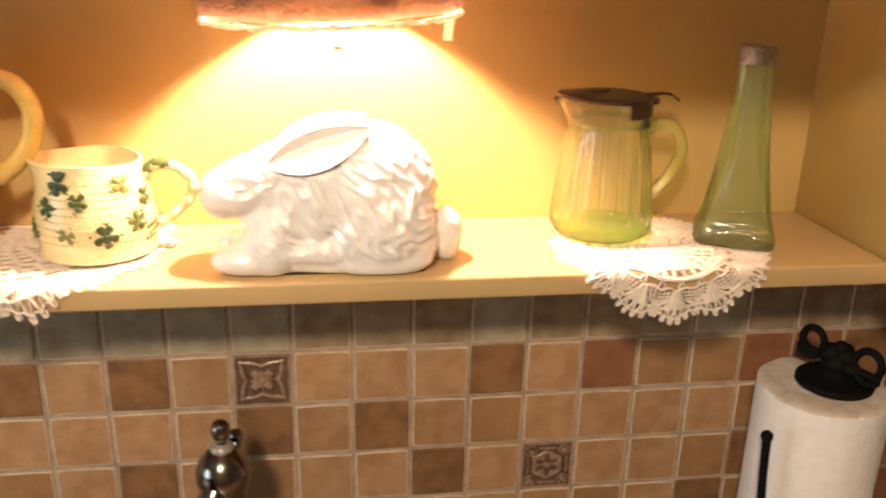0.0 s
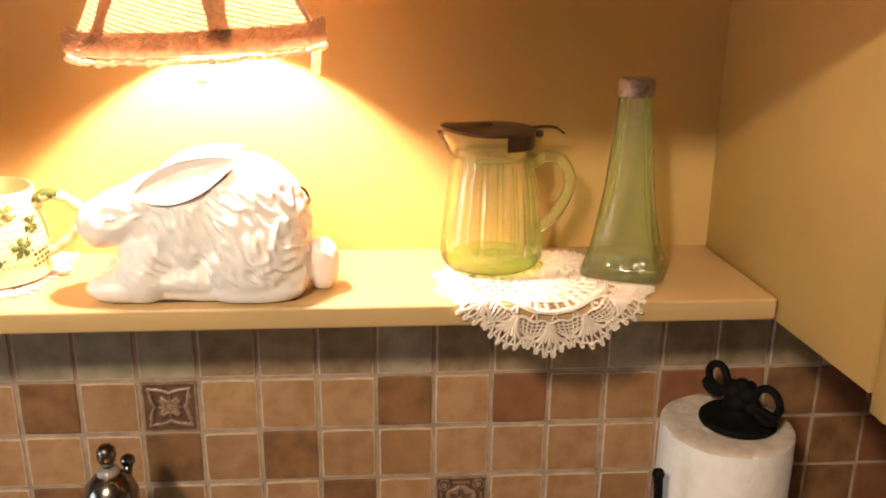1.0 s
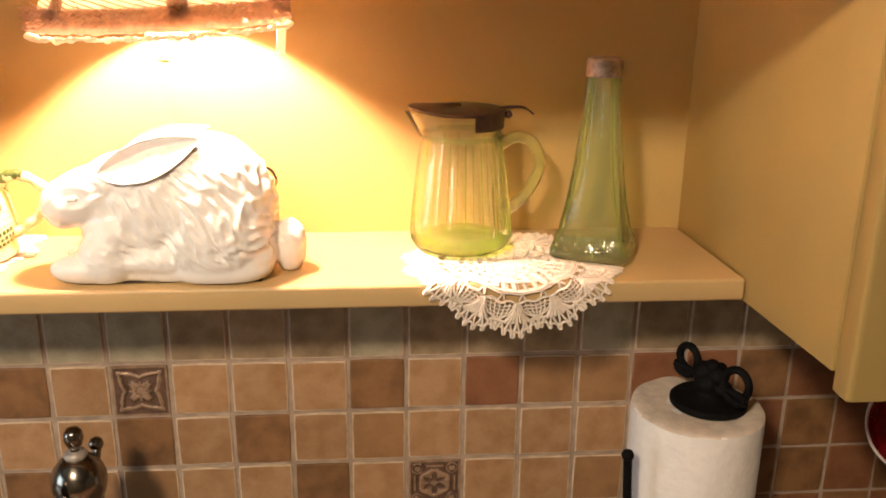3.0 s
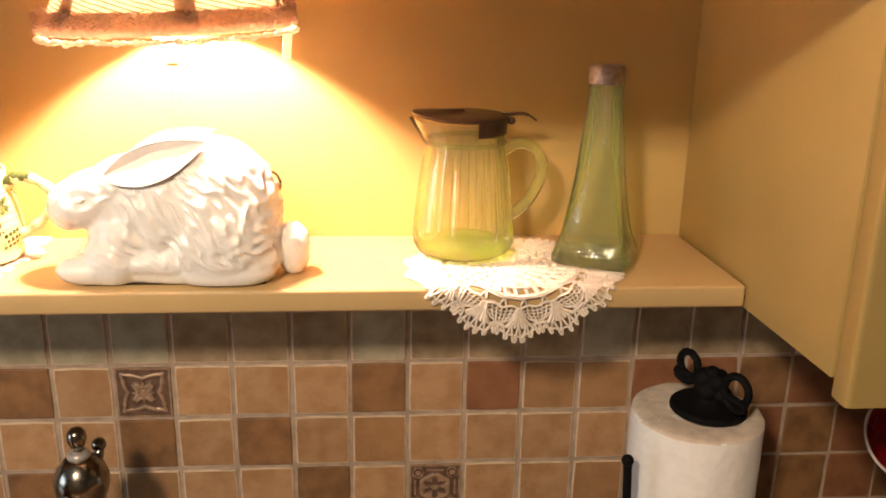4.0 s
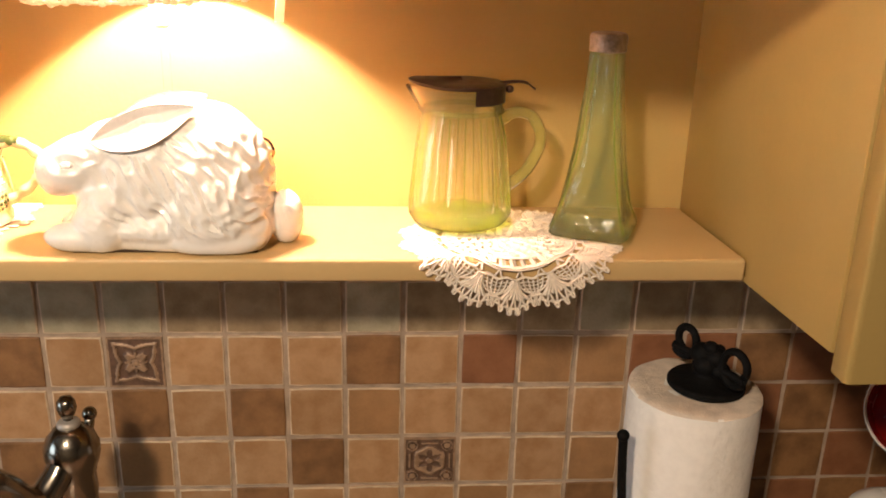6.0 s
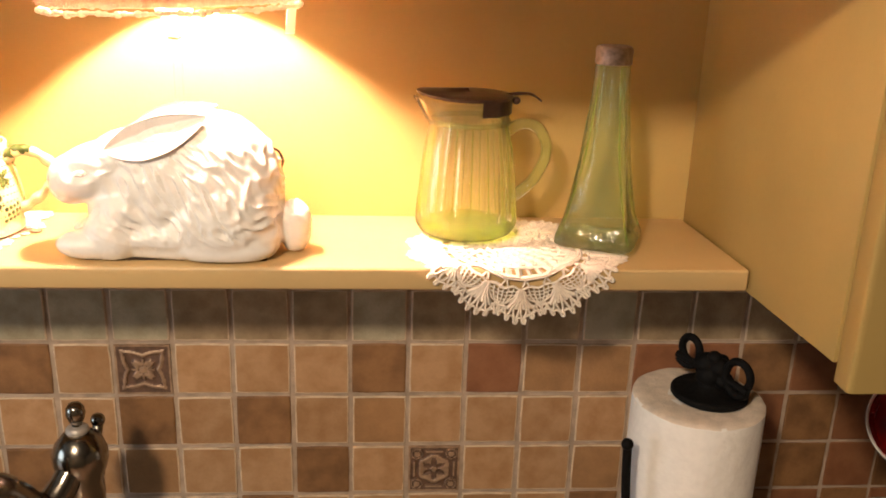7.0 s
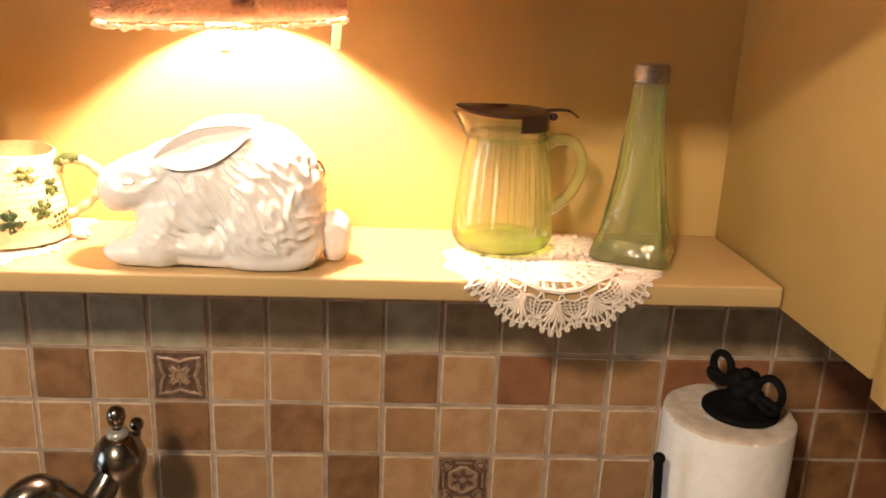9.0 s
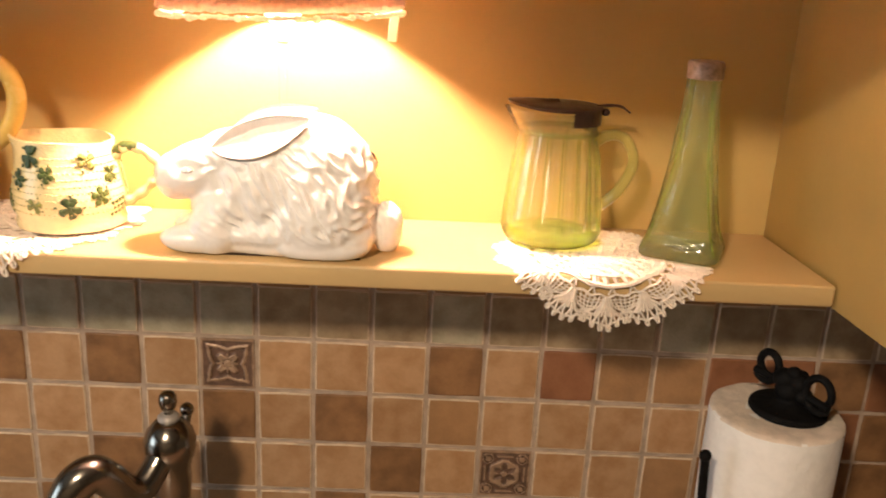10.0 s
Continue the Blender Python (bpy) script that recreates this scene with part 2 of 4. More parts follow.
def box(bm, x0, x1, y0, y1, z0, z1, bevel=0.0, seg=2):
    vs = [bm.verts.new((x, y, z)) for x in (x0, x1) for y in (y0, y1) for z in (z0, z1)]
    fs = [bm.faces.new([vs[i] for i in q]) for q in ((0, 1, 3, 2), (4, 6, 7, 5), (0, 4, 5, 1), (2, 3, 7, 6), (0, 2, 6, 4), (1, 5, 7, 3))]
    if bevel:
        es = {e for f in fs for e in f.edges}
        bmesh.ops.bevel(bm, geom=list(es), offset=bevel, segments=seg, profile=0.5, affect="EDGES")
    return bm


def prism(bm, pts, z0, z1, bevel=0.0, seg=2):
    """An upright prism over a plan given anticlockwise from above."""
    lo = [bm.verts.new((x, y, z0)) for x, y in pts]
    hi = [bm.verts.new((x, y, z1)) for x, y in pts]
    n = len(pts)
    fs = [bm.faces.new(lo[::-1]), bm.faces.new(hi)]
    fs += [bm.faces.new((lo[i], lo[(i + 1) % n], hi[(i + 1) % n], hi[i])) for i in range(n)]
    if bevel:
        bmesh.ops.bevel(bm, geom=list({e for f in fs for e in f.edges}), offset=bevel, segments=seg, profile=0.5, affect="EDGES")
    return bm


def lathe(bm, profile, centre, n=48, shape=None, close=False):
    """Turns (r, z) pairs about an upright axis; shape(angle, r, z) may change r."""
    cx, cy = centre
    rings = []
    for r, z in profile:
        ring = []
        for i in range(n):
            a = 2 * math.pi * i / n
            rr, zz = shape(a, r, z) if shape else (r, z)
            ring.append(bm.verts.new((cx + rr * math.cos(a), cy + rr * math.sin(a), zz)))
        rings.append(ring)
    for p, q in zip(rings, rings[1:]):
        for i in range(n):
            bm.faces.new((p[i], p[(i + 1) % n], q[(i + 1) % n], q[i]))
    if close:
        for i in range(n):
            p, q = rings[-1], rings[0]
            bm.faces.new((p[i], p[(i + 1) % n], q[(i + 1) % n], q[i]))
    else:
        bm.faces.new(rings[0][::-1])
        bm.faces.new(rings[-1])
    return bm


def tube(bm, pts, radius, n=10, cap=True, flat=1.0):
    """A tube along points; radius is a number or one for each point."""
    pts = [Vector(p) for p in pts]
    rads = radius if isinstance(radius, (list, tuple)) else [radius] * len(pts)
    rings, up = [], None
    for i, p in enumerate(pts):
        d = (pts[min(i + 1, len(pts) - 1)] - pts[max(i - 1, 0)]).normalized()
        if up is None:
            up = Vector((0, 0, 1)) if abs(d.z) < 0.9 else Vector((1, 0, 0))
        side = d.cross(up).normalized()
        up = side.cross(d).normalized()
        rings.append([bm.verts.new(p + rads[i] * (math.cos(2 * math.pi * k / n) * side + flat * math.sin(2 * math.pi * k / n) * up)) for k in range(n)])
    for a, b in zip(rings, rings[1:]):
        for k in range(n):
            bm.faces.new((a[k], a[(k + 1) % n], b[(k + 1) % n], b[k]))
    if cap:
        bm.faces.new(rings[0][::-1])
        bm.faces.new(rings[-1])
    return bm


def smooth_path(pts, steps=8):
    """Catmull-Rom curve through points."""
    p = [Vector(q) for q in pts]
    p = [2 * p[0] - p[1]] + p + [2 * p[-1] - p[-2]]
    out = []
    for i in range(1, len(p) - 2):
        for s in range(steps):
            t = s / steps
            out.append(0.5 * (2 * p[i] + (p[i + 1] - p[i - 1]) * t + (2 * p[i - 1] - 5 * p[i] + 4 * p[i + 1] - p[i + 2]) * t * t + (3 * p[i] - p[i - 1] - 3 * p[i + 1] + p[i + 2]) * t ** 3))
    return out + [p[-2]]


def ball(bm, centre, radii, turn=0.0, u=24, v=14):
    m = Matrix.Translation(centre) @ Matrix.Rotation(radians(turn), 4, "Y") @ Matrix.Diagonal((*radii, 1))
    bmesh.ops.create_uvsphere(bm, u_segments=u, v_segments=v, radius=1, matrix=m)
    return bm


B = bmesh.new

# ---- large structure ----
SHELF_Z, SHELF_LOW, SHELF_Y = 1.380, 1.355, -0.186
wall = tagged(part("wall_north", box(B(), -2.2, 2.6, 0.012, 0.16, 0, 2.44), WALLPAINT, smooth=False), "yellow painted kitchen wall above a tiled splashback", "wall", kind="structure")
part("grout_bed", box(B(), -2.2, 2.6, 0.0022, 0.011, 0.905, 1.3545), GROUT, wall, "beige recessed grout between the tiles", smooth=False)
tagged(part("wall_south", box(B(), -2.36, 2.76, -3.36, -3.2, 0, 2.44), ROOM, smooth=False), "plain beige kitchen wall", "wall", kind="structure")
tagged(part("wall_west", box(box(box(box(B(), -2.36, -2.2, -3.2, -1.75, 0, 2.44), -2.36, -2.2, -0.65, 0.16, 0, 2.44), -2.36, -2.2, -1.75, -0.65, 0, 0.95), -2.36, -2.2, -1.75, -0.65, 2.05, 2.44), ROOM, smooth=False), "plain beige kitchen wall with a window opening", "wall", kind="structure")
tagged(part("wall_east", box(B(), 2.6, 2.76, -3.36, 0.16, 0, 2.44), ROOM, smooth=False), "plain beige kitchen wall", "wall", kind="structure")
tagged(part("ceiling", box(B(), -2.36, 2.76, -3.36, 0.16, 2.44, 2.54), CEIL, smooth=False), "plain white kitchen ceiling", "ceiling", kind="structure")
tagged(part("floor", box(B(), -2.36, 2.76, -3.36, 0.16, -0.1, 0), FLOOR, smooth=False), "plain brown kitchen floor", "floor", kind="structure")
counter = tagged(part("countertop", box(B(), -2.19, 2.59, -0.64, 0.0, 0.87, 0.91, 0.004), COUNTER, smooth=False), "speckled brown countertop under the tiled wall", "countertop", kind="structure")

shelf = tagged(part("wall_shelf", prism(B(), [(-1.0, SHELF_Y), (0.8172, SHELF_Y), (0.8065, 0.0118), (-1.0, 0.0118)], SHELF_LOW, SHELF_Z, 0.0035, 3), PAINT), "cream painted wooden shelf along the wall above the tiles", "shelf")

# wall cabinet whose side stands beside the shelf
cab = thing("wall_cabinet", (1.1, -0.18, 1.335), "cream painted wooden wall cabinet at the end of the shelf", "cabinet")
part("body", prism(B(), [(0.808, 0.0115), (0.829, -0.354), (1.60, -0.354), (1.60, 0.0115)], 1.352, 2.30, 0.002), SHADED_PAINT, cab)
part("face_frame", prism(B(), [(0.832, -0.3545), (0.832, -0.377), (0.8335, -0.3795), (0.837, -0.3805), (1.60, -0.3805), (1.60, -0.3545)], 1.334, 2.30, 0.0015), SHADED_PAINT, cab)
part("door", box(B(), 0.905, 1.56, -0.402, -0.3825, 1.365, 2.27, 0.004), SHADED_PAINT, cab)

# valance board between the cabinets, with a shaped lower edge
def valance_low(x):
    if x < 0.22:
        return 1.703 + 0.002 * math.cos(x * 9)
    t = min(1, (x - 0.22) / 0.09)
    return 1.704 + 0.010 * math.sin(t * math.pi / 2) - 0.02 * min(0.3, max(0, x - 0.31))


bm = B()
cols = []
for i in range(90):
    x = -0.95 + (0.8278 + 0.95) * i / 89
    cols.append([bm.verts.new((x, y, z)) for y, z in ((-0.372, valance_low(x)), (-0.372, 2.30), (-0.3555, 2.30), (-0.3555, valance_low(x)))])
for a, b in zip(cols, cols[1:]):
    for j in range(4):
        bm.faces.new((a[j], a[(j + 1) % 4], b[(j + 1) % 4], b[j]))
bm.faces.new(cols[0][::-1])
bm.faces.new(cols[-1])
bmesh.ops.recalc_face_normals(bm, faces=bm.faces[:])
tagged(part("valance", bm, DARKWOOD), "dark brown wooden valance with a shaped lower edge beside the cabinet", "valance")

# ---- the rabbit lamp ----
LX, LY = 0.211, -0.122
lamp = thing("rabbit_table_lamp", (LX, LY, SHELF_Z), "white glazed ceramic rabbit table lamp with lit woven cream shade", "table lamp")


def rabbit():
    bm = B()
    for c, r, a in (
        ((0.243, -0.118, 1.455), (0.078, 0.057, 0.084), 0), ((0.203, -0.118, 1.459), (0.078, 0.052, 0.070), -14),
        ((0.274, -0.118, 1.442), (0.046, 0.056, 0.064), 0), ((0.281, -0.118, 1.412), (0.039, 0.048, 0.036), 0),
        ((0.156, -0.118, 1.428), (0.047, 0.047, 0.050), 30), ((0.152, -0.118, 1.458), (0.046, 0.040, 0.044), 0),
        ((0.122, -0.118, 1.469), (0.055, 0.041, 0.032), -20), ((0.096, -0.118, 1.460), (0.027, 0.032, 0.028), 0), ((0.152, -0.118, 1.486), (0.042, 0.038, 0.030), -16),
        ((0.115, -0.146, 1.394), (0.036, 0.021, 0.017), 0), ((0.115, -0.090, 1.394), (0.036, 0.021, 0.017), 0),
        ((0.142, -0.142, 1.406), (0.034, 0.027, 0.034), 25), ((0.142, -0.094, 1.406), (0.034, 0.027, 0.034), 25),
        ((0.256, -0.148, 1.428), (0.058, 0.032, 0.056), -12), ((0.256, -0.088, 1.428), (0.058, 0.032, 0.056), -12),
        ((0.260, -0.152, 1.394), (0.055, 0.021, 0.020), 0), ((0.260, -0.084, 1.394), (0.055, 0.021, 0.020), 0),
        ((0.283, -0.136, 1.404), (0.037, 0.034, 0.036), 0), ((0.283, -0.100, 1.404), (0.037, 0.034, 0.036), 0), ((0.205, -0.132, 1.391), (0.095, 0.030, 0.018), 0), ((0.205, -0.104, 1.391), (0.095, 0.030, 0.018), 0),
        ((0.196, -0.137, 1.505), (0.050, 0.024, 0.024), -19), ((0.196, -0.099, 1.505), (0.050, 0.024, 0.024), -19),
        ((0.200, -0.118, 1.404), (0.105, 0.050, 0.027), 0), ((0.331, -0.114, 1.406), (0.019, 0.022, 0.031), 0)):
        ball(bm, c, r, a)
    me = bpy.data.meshes.new("rabbit_draft")
    bm.to_mesh(me)
    bm.free()
    draft = new("rabbit_draft", me)
    rm = draft.modifiers.new("join", "REMESH")
    rm.mode, rm.voxel_size = "VOXEL", 0.0020
    sm = draft.modifiers.new("soften", "SMOOTH")
    sm.factor, sm.iterations = 0.5, 7
    dep = bpy.context.evaluated_depsgraph_get()
    done = bpy.data.meshes.new_from_object(draft.evaluated_get(dep))
    bpy.data.objects.remove(draft)
    co = np.empty(len(done.vertices) * 3)
    no = np.empty(len(done.vertices) * 3)
    done.vertices.foreach_get("co", co)
    done.vertices.foreach_get("normal", no)
    co, no = co.reshape(-1, 3), no.reshape(-1, 3)
    ca, sa = math.cos(radians(19)), math.sin(radians(19))
    for i, (p, q) in enumerate(zip(co, no)):
        x, y, z = p
        # tufts of fur, flowing back and down to the tail
        fur = min(1, max(0, (x - 0.118) / 0.04)) * min(1, max(0, (1.520 - z) / 0.02)) * min(1, max(0.0, (z - 1.396) / 0.022))
        ear = ((x - 0.193) * ca + (z - 1.518) * sa, -(x - 0.193) * sa + (z - 1.518) * ca)
        half = 0.025 * max(0.0, math.sin(math.pi * min(1, max(0, (ear[0] + 0.058) / 0.112)) ** 0.9)) ** 0.8
        if abs(ear[1]) < half * 1.12:
            fur = 0.1
        dx, dz = x - 0.2, z - 1.45
        dz += 0.006 * math.sin(x * 55 + 1) + 0.004 * math.sin(z * 80)
        lean = 0.9 + 0.5 * noise.noise((x * 16, 3.0, z * 16))
        u, w = dx * math.cos(lean) - dz * math.sin(lean), dx * math.sin(lean) + dz * math.cos(lean)
        h = 1 - 2.4 * abs(noise.noise((u * 42, y * 34, w * 120))) + 0.45 * noise.noise((u * 95 + 7, y * 60, w * 210))
        p += q * (0.0031 * (h - 0.45) * fur + 0.0014 * noise.noise((x * 30, y * 30, z * 30)))
        # shut eye and nose
        for ex, ez, er, dp in ((0.113, 1.475, 0.0130, 0.0062), (0.071, 1.462, 0.005, 0.0012), (0.084, 1.446, 0.007, 0.0014)):
            d = math.hypot(x - ex, (z - ez) * 1.8) / er
            if d < 1.6 and abs(q[1]) > 0.3:
                p -= q * dp * math.cos(min(d, 1.5)) * (1 if d > 0.5 else 0.2)
        if z < 1.3812:
            p[2] = 1.3812
        p[0], p[2] = 0.342 - (0.347 - p[0]) * 0.97, 1.3806 + (p[2] - 1.3812) * 0.96
    done.vertices.foreach_set("co", co.ravel())
    bm = B()
    bm.from_mesh(done)
    # the ears: hollow leaves laid back along the head
    for yb, side in ((-0.1600, -1), (-0.0760, 1)):
        front, back = [], []
        for i in range(25):
            t = i / 24
            swell = math.sin(math.pi * t ** 0.92) ** 0.8 if 0 < t < 1 else 0.0
            bend = 0.004 * math.sin(math.pi * t)
            fr, bk = [], []
            for j in range(17):
                v = -1 + j / 8
                ex, ez = -0.053 + 0.110 * t, v * (0.0012 + (0.0135 if v > 0 else 0.0245) * swell) + bend
                x, z = 0.193 + ex * ca - ez * sa, 1.518 + ex * sa + ez * ca
                x, z = 0.342 - (0.347 - x) * 0.97, 1.3806 + (z - 1.3812) * 0.96
                # a furrow under an overhanging upper rim; the lower lip rolls outwards
                out = (0.004 * max(0, v - 0.05) ** 0.8 if v > 0.05 else 0.020 * (0.05 - v) ** 1.1) * swell - 0.007 * swell - 0.006 * t
                fr.append(bm.verts.new((x, yb + side * out, z)))
                bk.append(bm.verts.new((x, yb - side * 0.012 * (1 - v * v) - side * 0.0015 + side * out * (abs(v) == 1), z)))
            front.append(fr)
            back.append(bk)
        made = []
        for a, b in zip(front, front[1:]):
            made += [bm.faces.new((a[j], a[j + 1], b[j + 1], b[j])) for j in range(16)]
        for a, b in zip(back, back[1:]):
            made += [bm.faces.new((a[j + 1], a[j], b[j], b[j + 1])) for j in range(16)]
        for a, b in zip(zip(front, back), list(zip(front, back))[1:]):
            for j in (0, 16):
                made.append(bm.faces.new((a[0][j], b[0][j], b[1][j], a[1][j])))
        bmesh.ops.recalc_face_normals(bm, faces=made)
        rims = [f for f in made]
        bmesh.ops.smooth_vert(bm, verts=list({v for f in rims for v in f.verts}), factor=0.4, use_axis_x=True, use_axis_y=True, use_axis_z=True)
    bmesh.ops.translate(bm, verts=bm.verts, vec=(0, -0.012, 0.0022))
    return bm


part("rabbit_body", rabbit(), CERAMIC, lamp, "white glazed crouching rabbit with carved fur and ears laid back")
FELT = mat("dark_brown_felt", (0.05, 0.03, 0.02), 0.95, vary=0.2, scale=200, bump=0.5)
part("felt_base", box(B(), 0.112, 0.300, -0.166, -0.094, SHELF_Z + 0.0002, SHELF_Z + 0.0026, 0.0008, 1), FELT, lamp, "dark felt pad under the rabbit")
# unseen stem, made clear in place of the glare that swallows it
part("stem", lathe(B(), [(0.014, 1.505), (0.014, 1.520), (0.0045, 1.526), (0.0045, 1.604), (0.010, 1.607)], (LX, LY), 24), CLEAR, lamp, "stem left clear to stand for the glare that hides it")
part("socket", lathe(B(), [(0.010, 1.6075), (0.0150, 1.609), (0.0155, 1.612), (0.0150, 1.622), (0.012, 1.624)], (LX, LY), 32), MILK, lamp, "small pale lamp socket")
# flat dash added for the brown mark at the socket's bottom
part("switch_key", tube(B(), [(LX + 0.004, LY - 0.018, 1.6062), (LX + 0.004, LY - 0.029, 1.6062)], [0.0045, 0.006], 12, True, 0.22), CORD, lamp, "small flat brown dash at the bottom of the socket")
part("bulb_neck", lathe(B(), [(0.012, 1.624), (0.0175, 1.628), (0.0205, 1.640), (0.0215, 1.665), (0.0205, 1.698), (0.0195, 1.7215)], (LX, LY), 28), FROST, lamp, "frosted glowing neck of the bulb")
part("bulb_globe", lathe(B(), [(0.020, 1.722), (0.0245, 1.733), (0.0265, 1.747), (0.024, 1.761), (0.016, 1.771), (0.002, 1.775)], (LX, LY), 28), BULB, lamp, "glowing warm white bulb")


def cone(z):
    return 0.1235 - 0.50 * (z - 1.64)


TIP = Matrix.Translation((LX, LY, 1.64)) @ Matrix.Rotation(radians(-2.2), 4, "Y") @ Matrix.Translation((-LX, -LY, -1.64))
shade_bm = lathe(B(), [(cone(1.654), 1.654), (cone(1.708), 1.708), (cone(1.788), 1.788), (cone(1.788) - 0.0015, 1.788), (cone(1.708) - 0.0015, 1.708), (cone(1.654) - 0.0015, 1.654)], (LX, LY), 72, close=True)
bmesh.ops.transform(shade_bm, matrix=TIP, verts=shade_bm.verts)
shade = part("shade", shade_bm, FABRIC, lamp, "woven cream fabric shade with light showing through")
for k in range(6):
    a = radians(-90 - 40 + 60 * k)
    bm = B()
    rows = []
    for i in range(13):
        z = 1.65 + (1.788 - 1.65) * i / 12
        r = cone(z) + 0.0016
        ring = []
        for j in range(5):
            w = (j - 2) / 2 * (0.0095 + 0.0012 * math.sin(i * 2.3 + k)) / r
            ring.append(bm.verts.new((LX + (r + 0.0015 * (1 - abs(j - 2) / 2)) * math.cos(a + w), LY + (r + 0.0015 * (1 - abs(j - 2) / 2)) * math.sin(a + w), z)))
        rows.append(ring)
    for p, q in zip(rows, rows[1:]):
        for j in range(4):
            bm.faces.new((p[j], p[j + 1], q[j + 1], q[j]))
    bmesh.ops.solidify(bm, geom=bm.faces[:], thickness=0.0012)
    bmesh.ops.transform(bm, matrix=TIP, verts=bm.verts)
    part("rib_ribbon", bm, RIB, shade, "dark brown ribbon over a shade rib")
bm = B()
rng = random.Random(4)


def chenille(a, r, z):
    lump = 0.0024 * noise.noise((math.cos(a) * 24, math.sin(a) * 24, z * 160)) + 0.0016 * noise.noise((math.cos(a) * 55 + 3, math.sin(a) * 55, z * 420))
    return r + lump, z + 0.5 * lump + 0.0012 * noise.noise((math.cos(a) * 13, math.sin(a) * 13, 2))


roll = [(cone(1.640) - 0.0005, 1.6395), (cone(1.640) + 0.0025, 1.6405), (cone(1.644) + 0.0050, 1.6440), (cone(1.649) + 0.0058, 1.6490), (cone(1.655) + 0.0050, 1.6550), (cone(1.659) + 0.0026, 1.6590), (cone(1.660) + 0.0008, 1.6605)]
lathe(bm, roll + [(r - 0.0008, z) for r, z in roll[::-1]], (LX, LY), 220, chenille, close=True)
for k in range(5200):
    a0 = rng.uniform(0, 2 * math.pi)
    r = cone(1.649) + 0.0048
    z = 1.6500 + rng.uniform(-0.0085, 0.0125)
    p = Vector((LX + r * math.cos(a0), LY + r * math.sin(a0), z))
    d = Vector((math.cos(a0 + rng.uniform(-1.3, 1.3)), math.sin(a0 + rng.uniform(-1.3, 1.3)), rng.uniform(-0.8, 0.9))) * rng.uniform(0.002, 0.0048)
    tube(bm, [p, p + d], 0.00024, 3, False)
bmesh.ops.transform(bm, matrix=TIP, verts=bm.verts)
part("trim_band", bm, TRIM, shade, "brown fuzzy chenille trim round the rim")
bm = B()
for k in range(130):
    a0 = 2 * math.pi * k / 130
    r = cone(1.64) + 0.0012
    dip = 0.5 + 0.5 * noise.noise((math.cos(a0) * 9, math.sin(a0) * 9, 5))
    ball(bm, (LX + r * math.cos(a0), LY + r * math.sin(a0), 1.6375 - 0.0045 * dip), (0.0042, 0.0036, 0.0018 + 0.0014 * ((k * 5) % 3) * dip), 0, 8, 5)
bmesh.ops.transform(bm, matrix=TIP, verts=bm.verts)
part("fringe", bm, TAPE, shade, "pale beaded edging under the trim")
bm = box(B(), -0.0048, 0.0048, -0.0005, 0.0005, -0.034, 0.002, 0.0004, 1)
bmesh.ops.transform(bm, matrix=pose(0.3285, -0.120, 1.6445, 0, 5, 12), verts=bm.verts)
part("loose_tape", bm, TAPE, shade, "loose end of pale edging tape hanging down")
part("cord_grip", tube(B(), smooth_path([(0.298, -0.100, 1.489), (0.3075, -0.098, 1.484), (0.3120, -0.096, 1.474)], 3), 0.0015, 10), LIDMAT, lamp, "small brown cord grip in the rabbit's back")
part("power_cord", tube(B(), smooth_path([(0.3120, -0.096, 1.475), (0.309, -0.085, 1.464), (0.290, -0.062, 1.430), (0.270, -0.040, 1.392), (0.230, -0.024, 1.3826), (0.100, -0.020, 1.3826)]), 0.0018, 8), CREAMCORD, lamp, "cream plastic power cord")


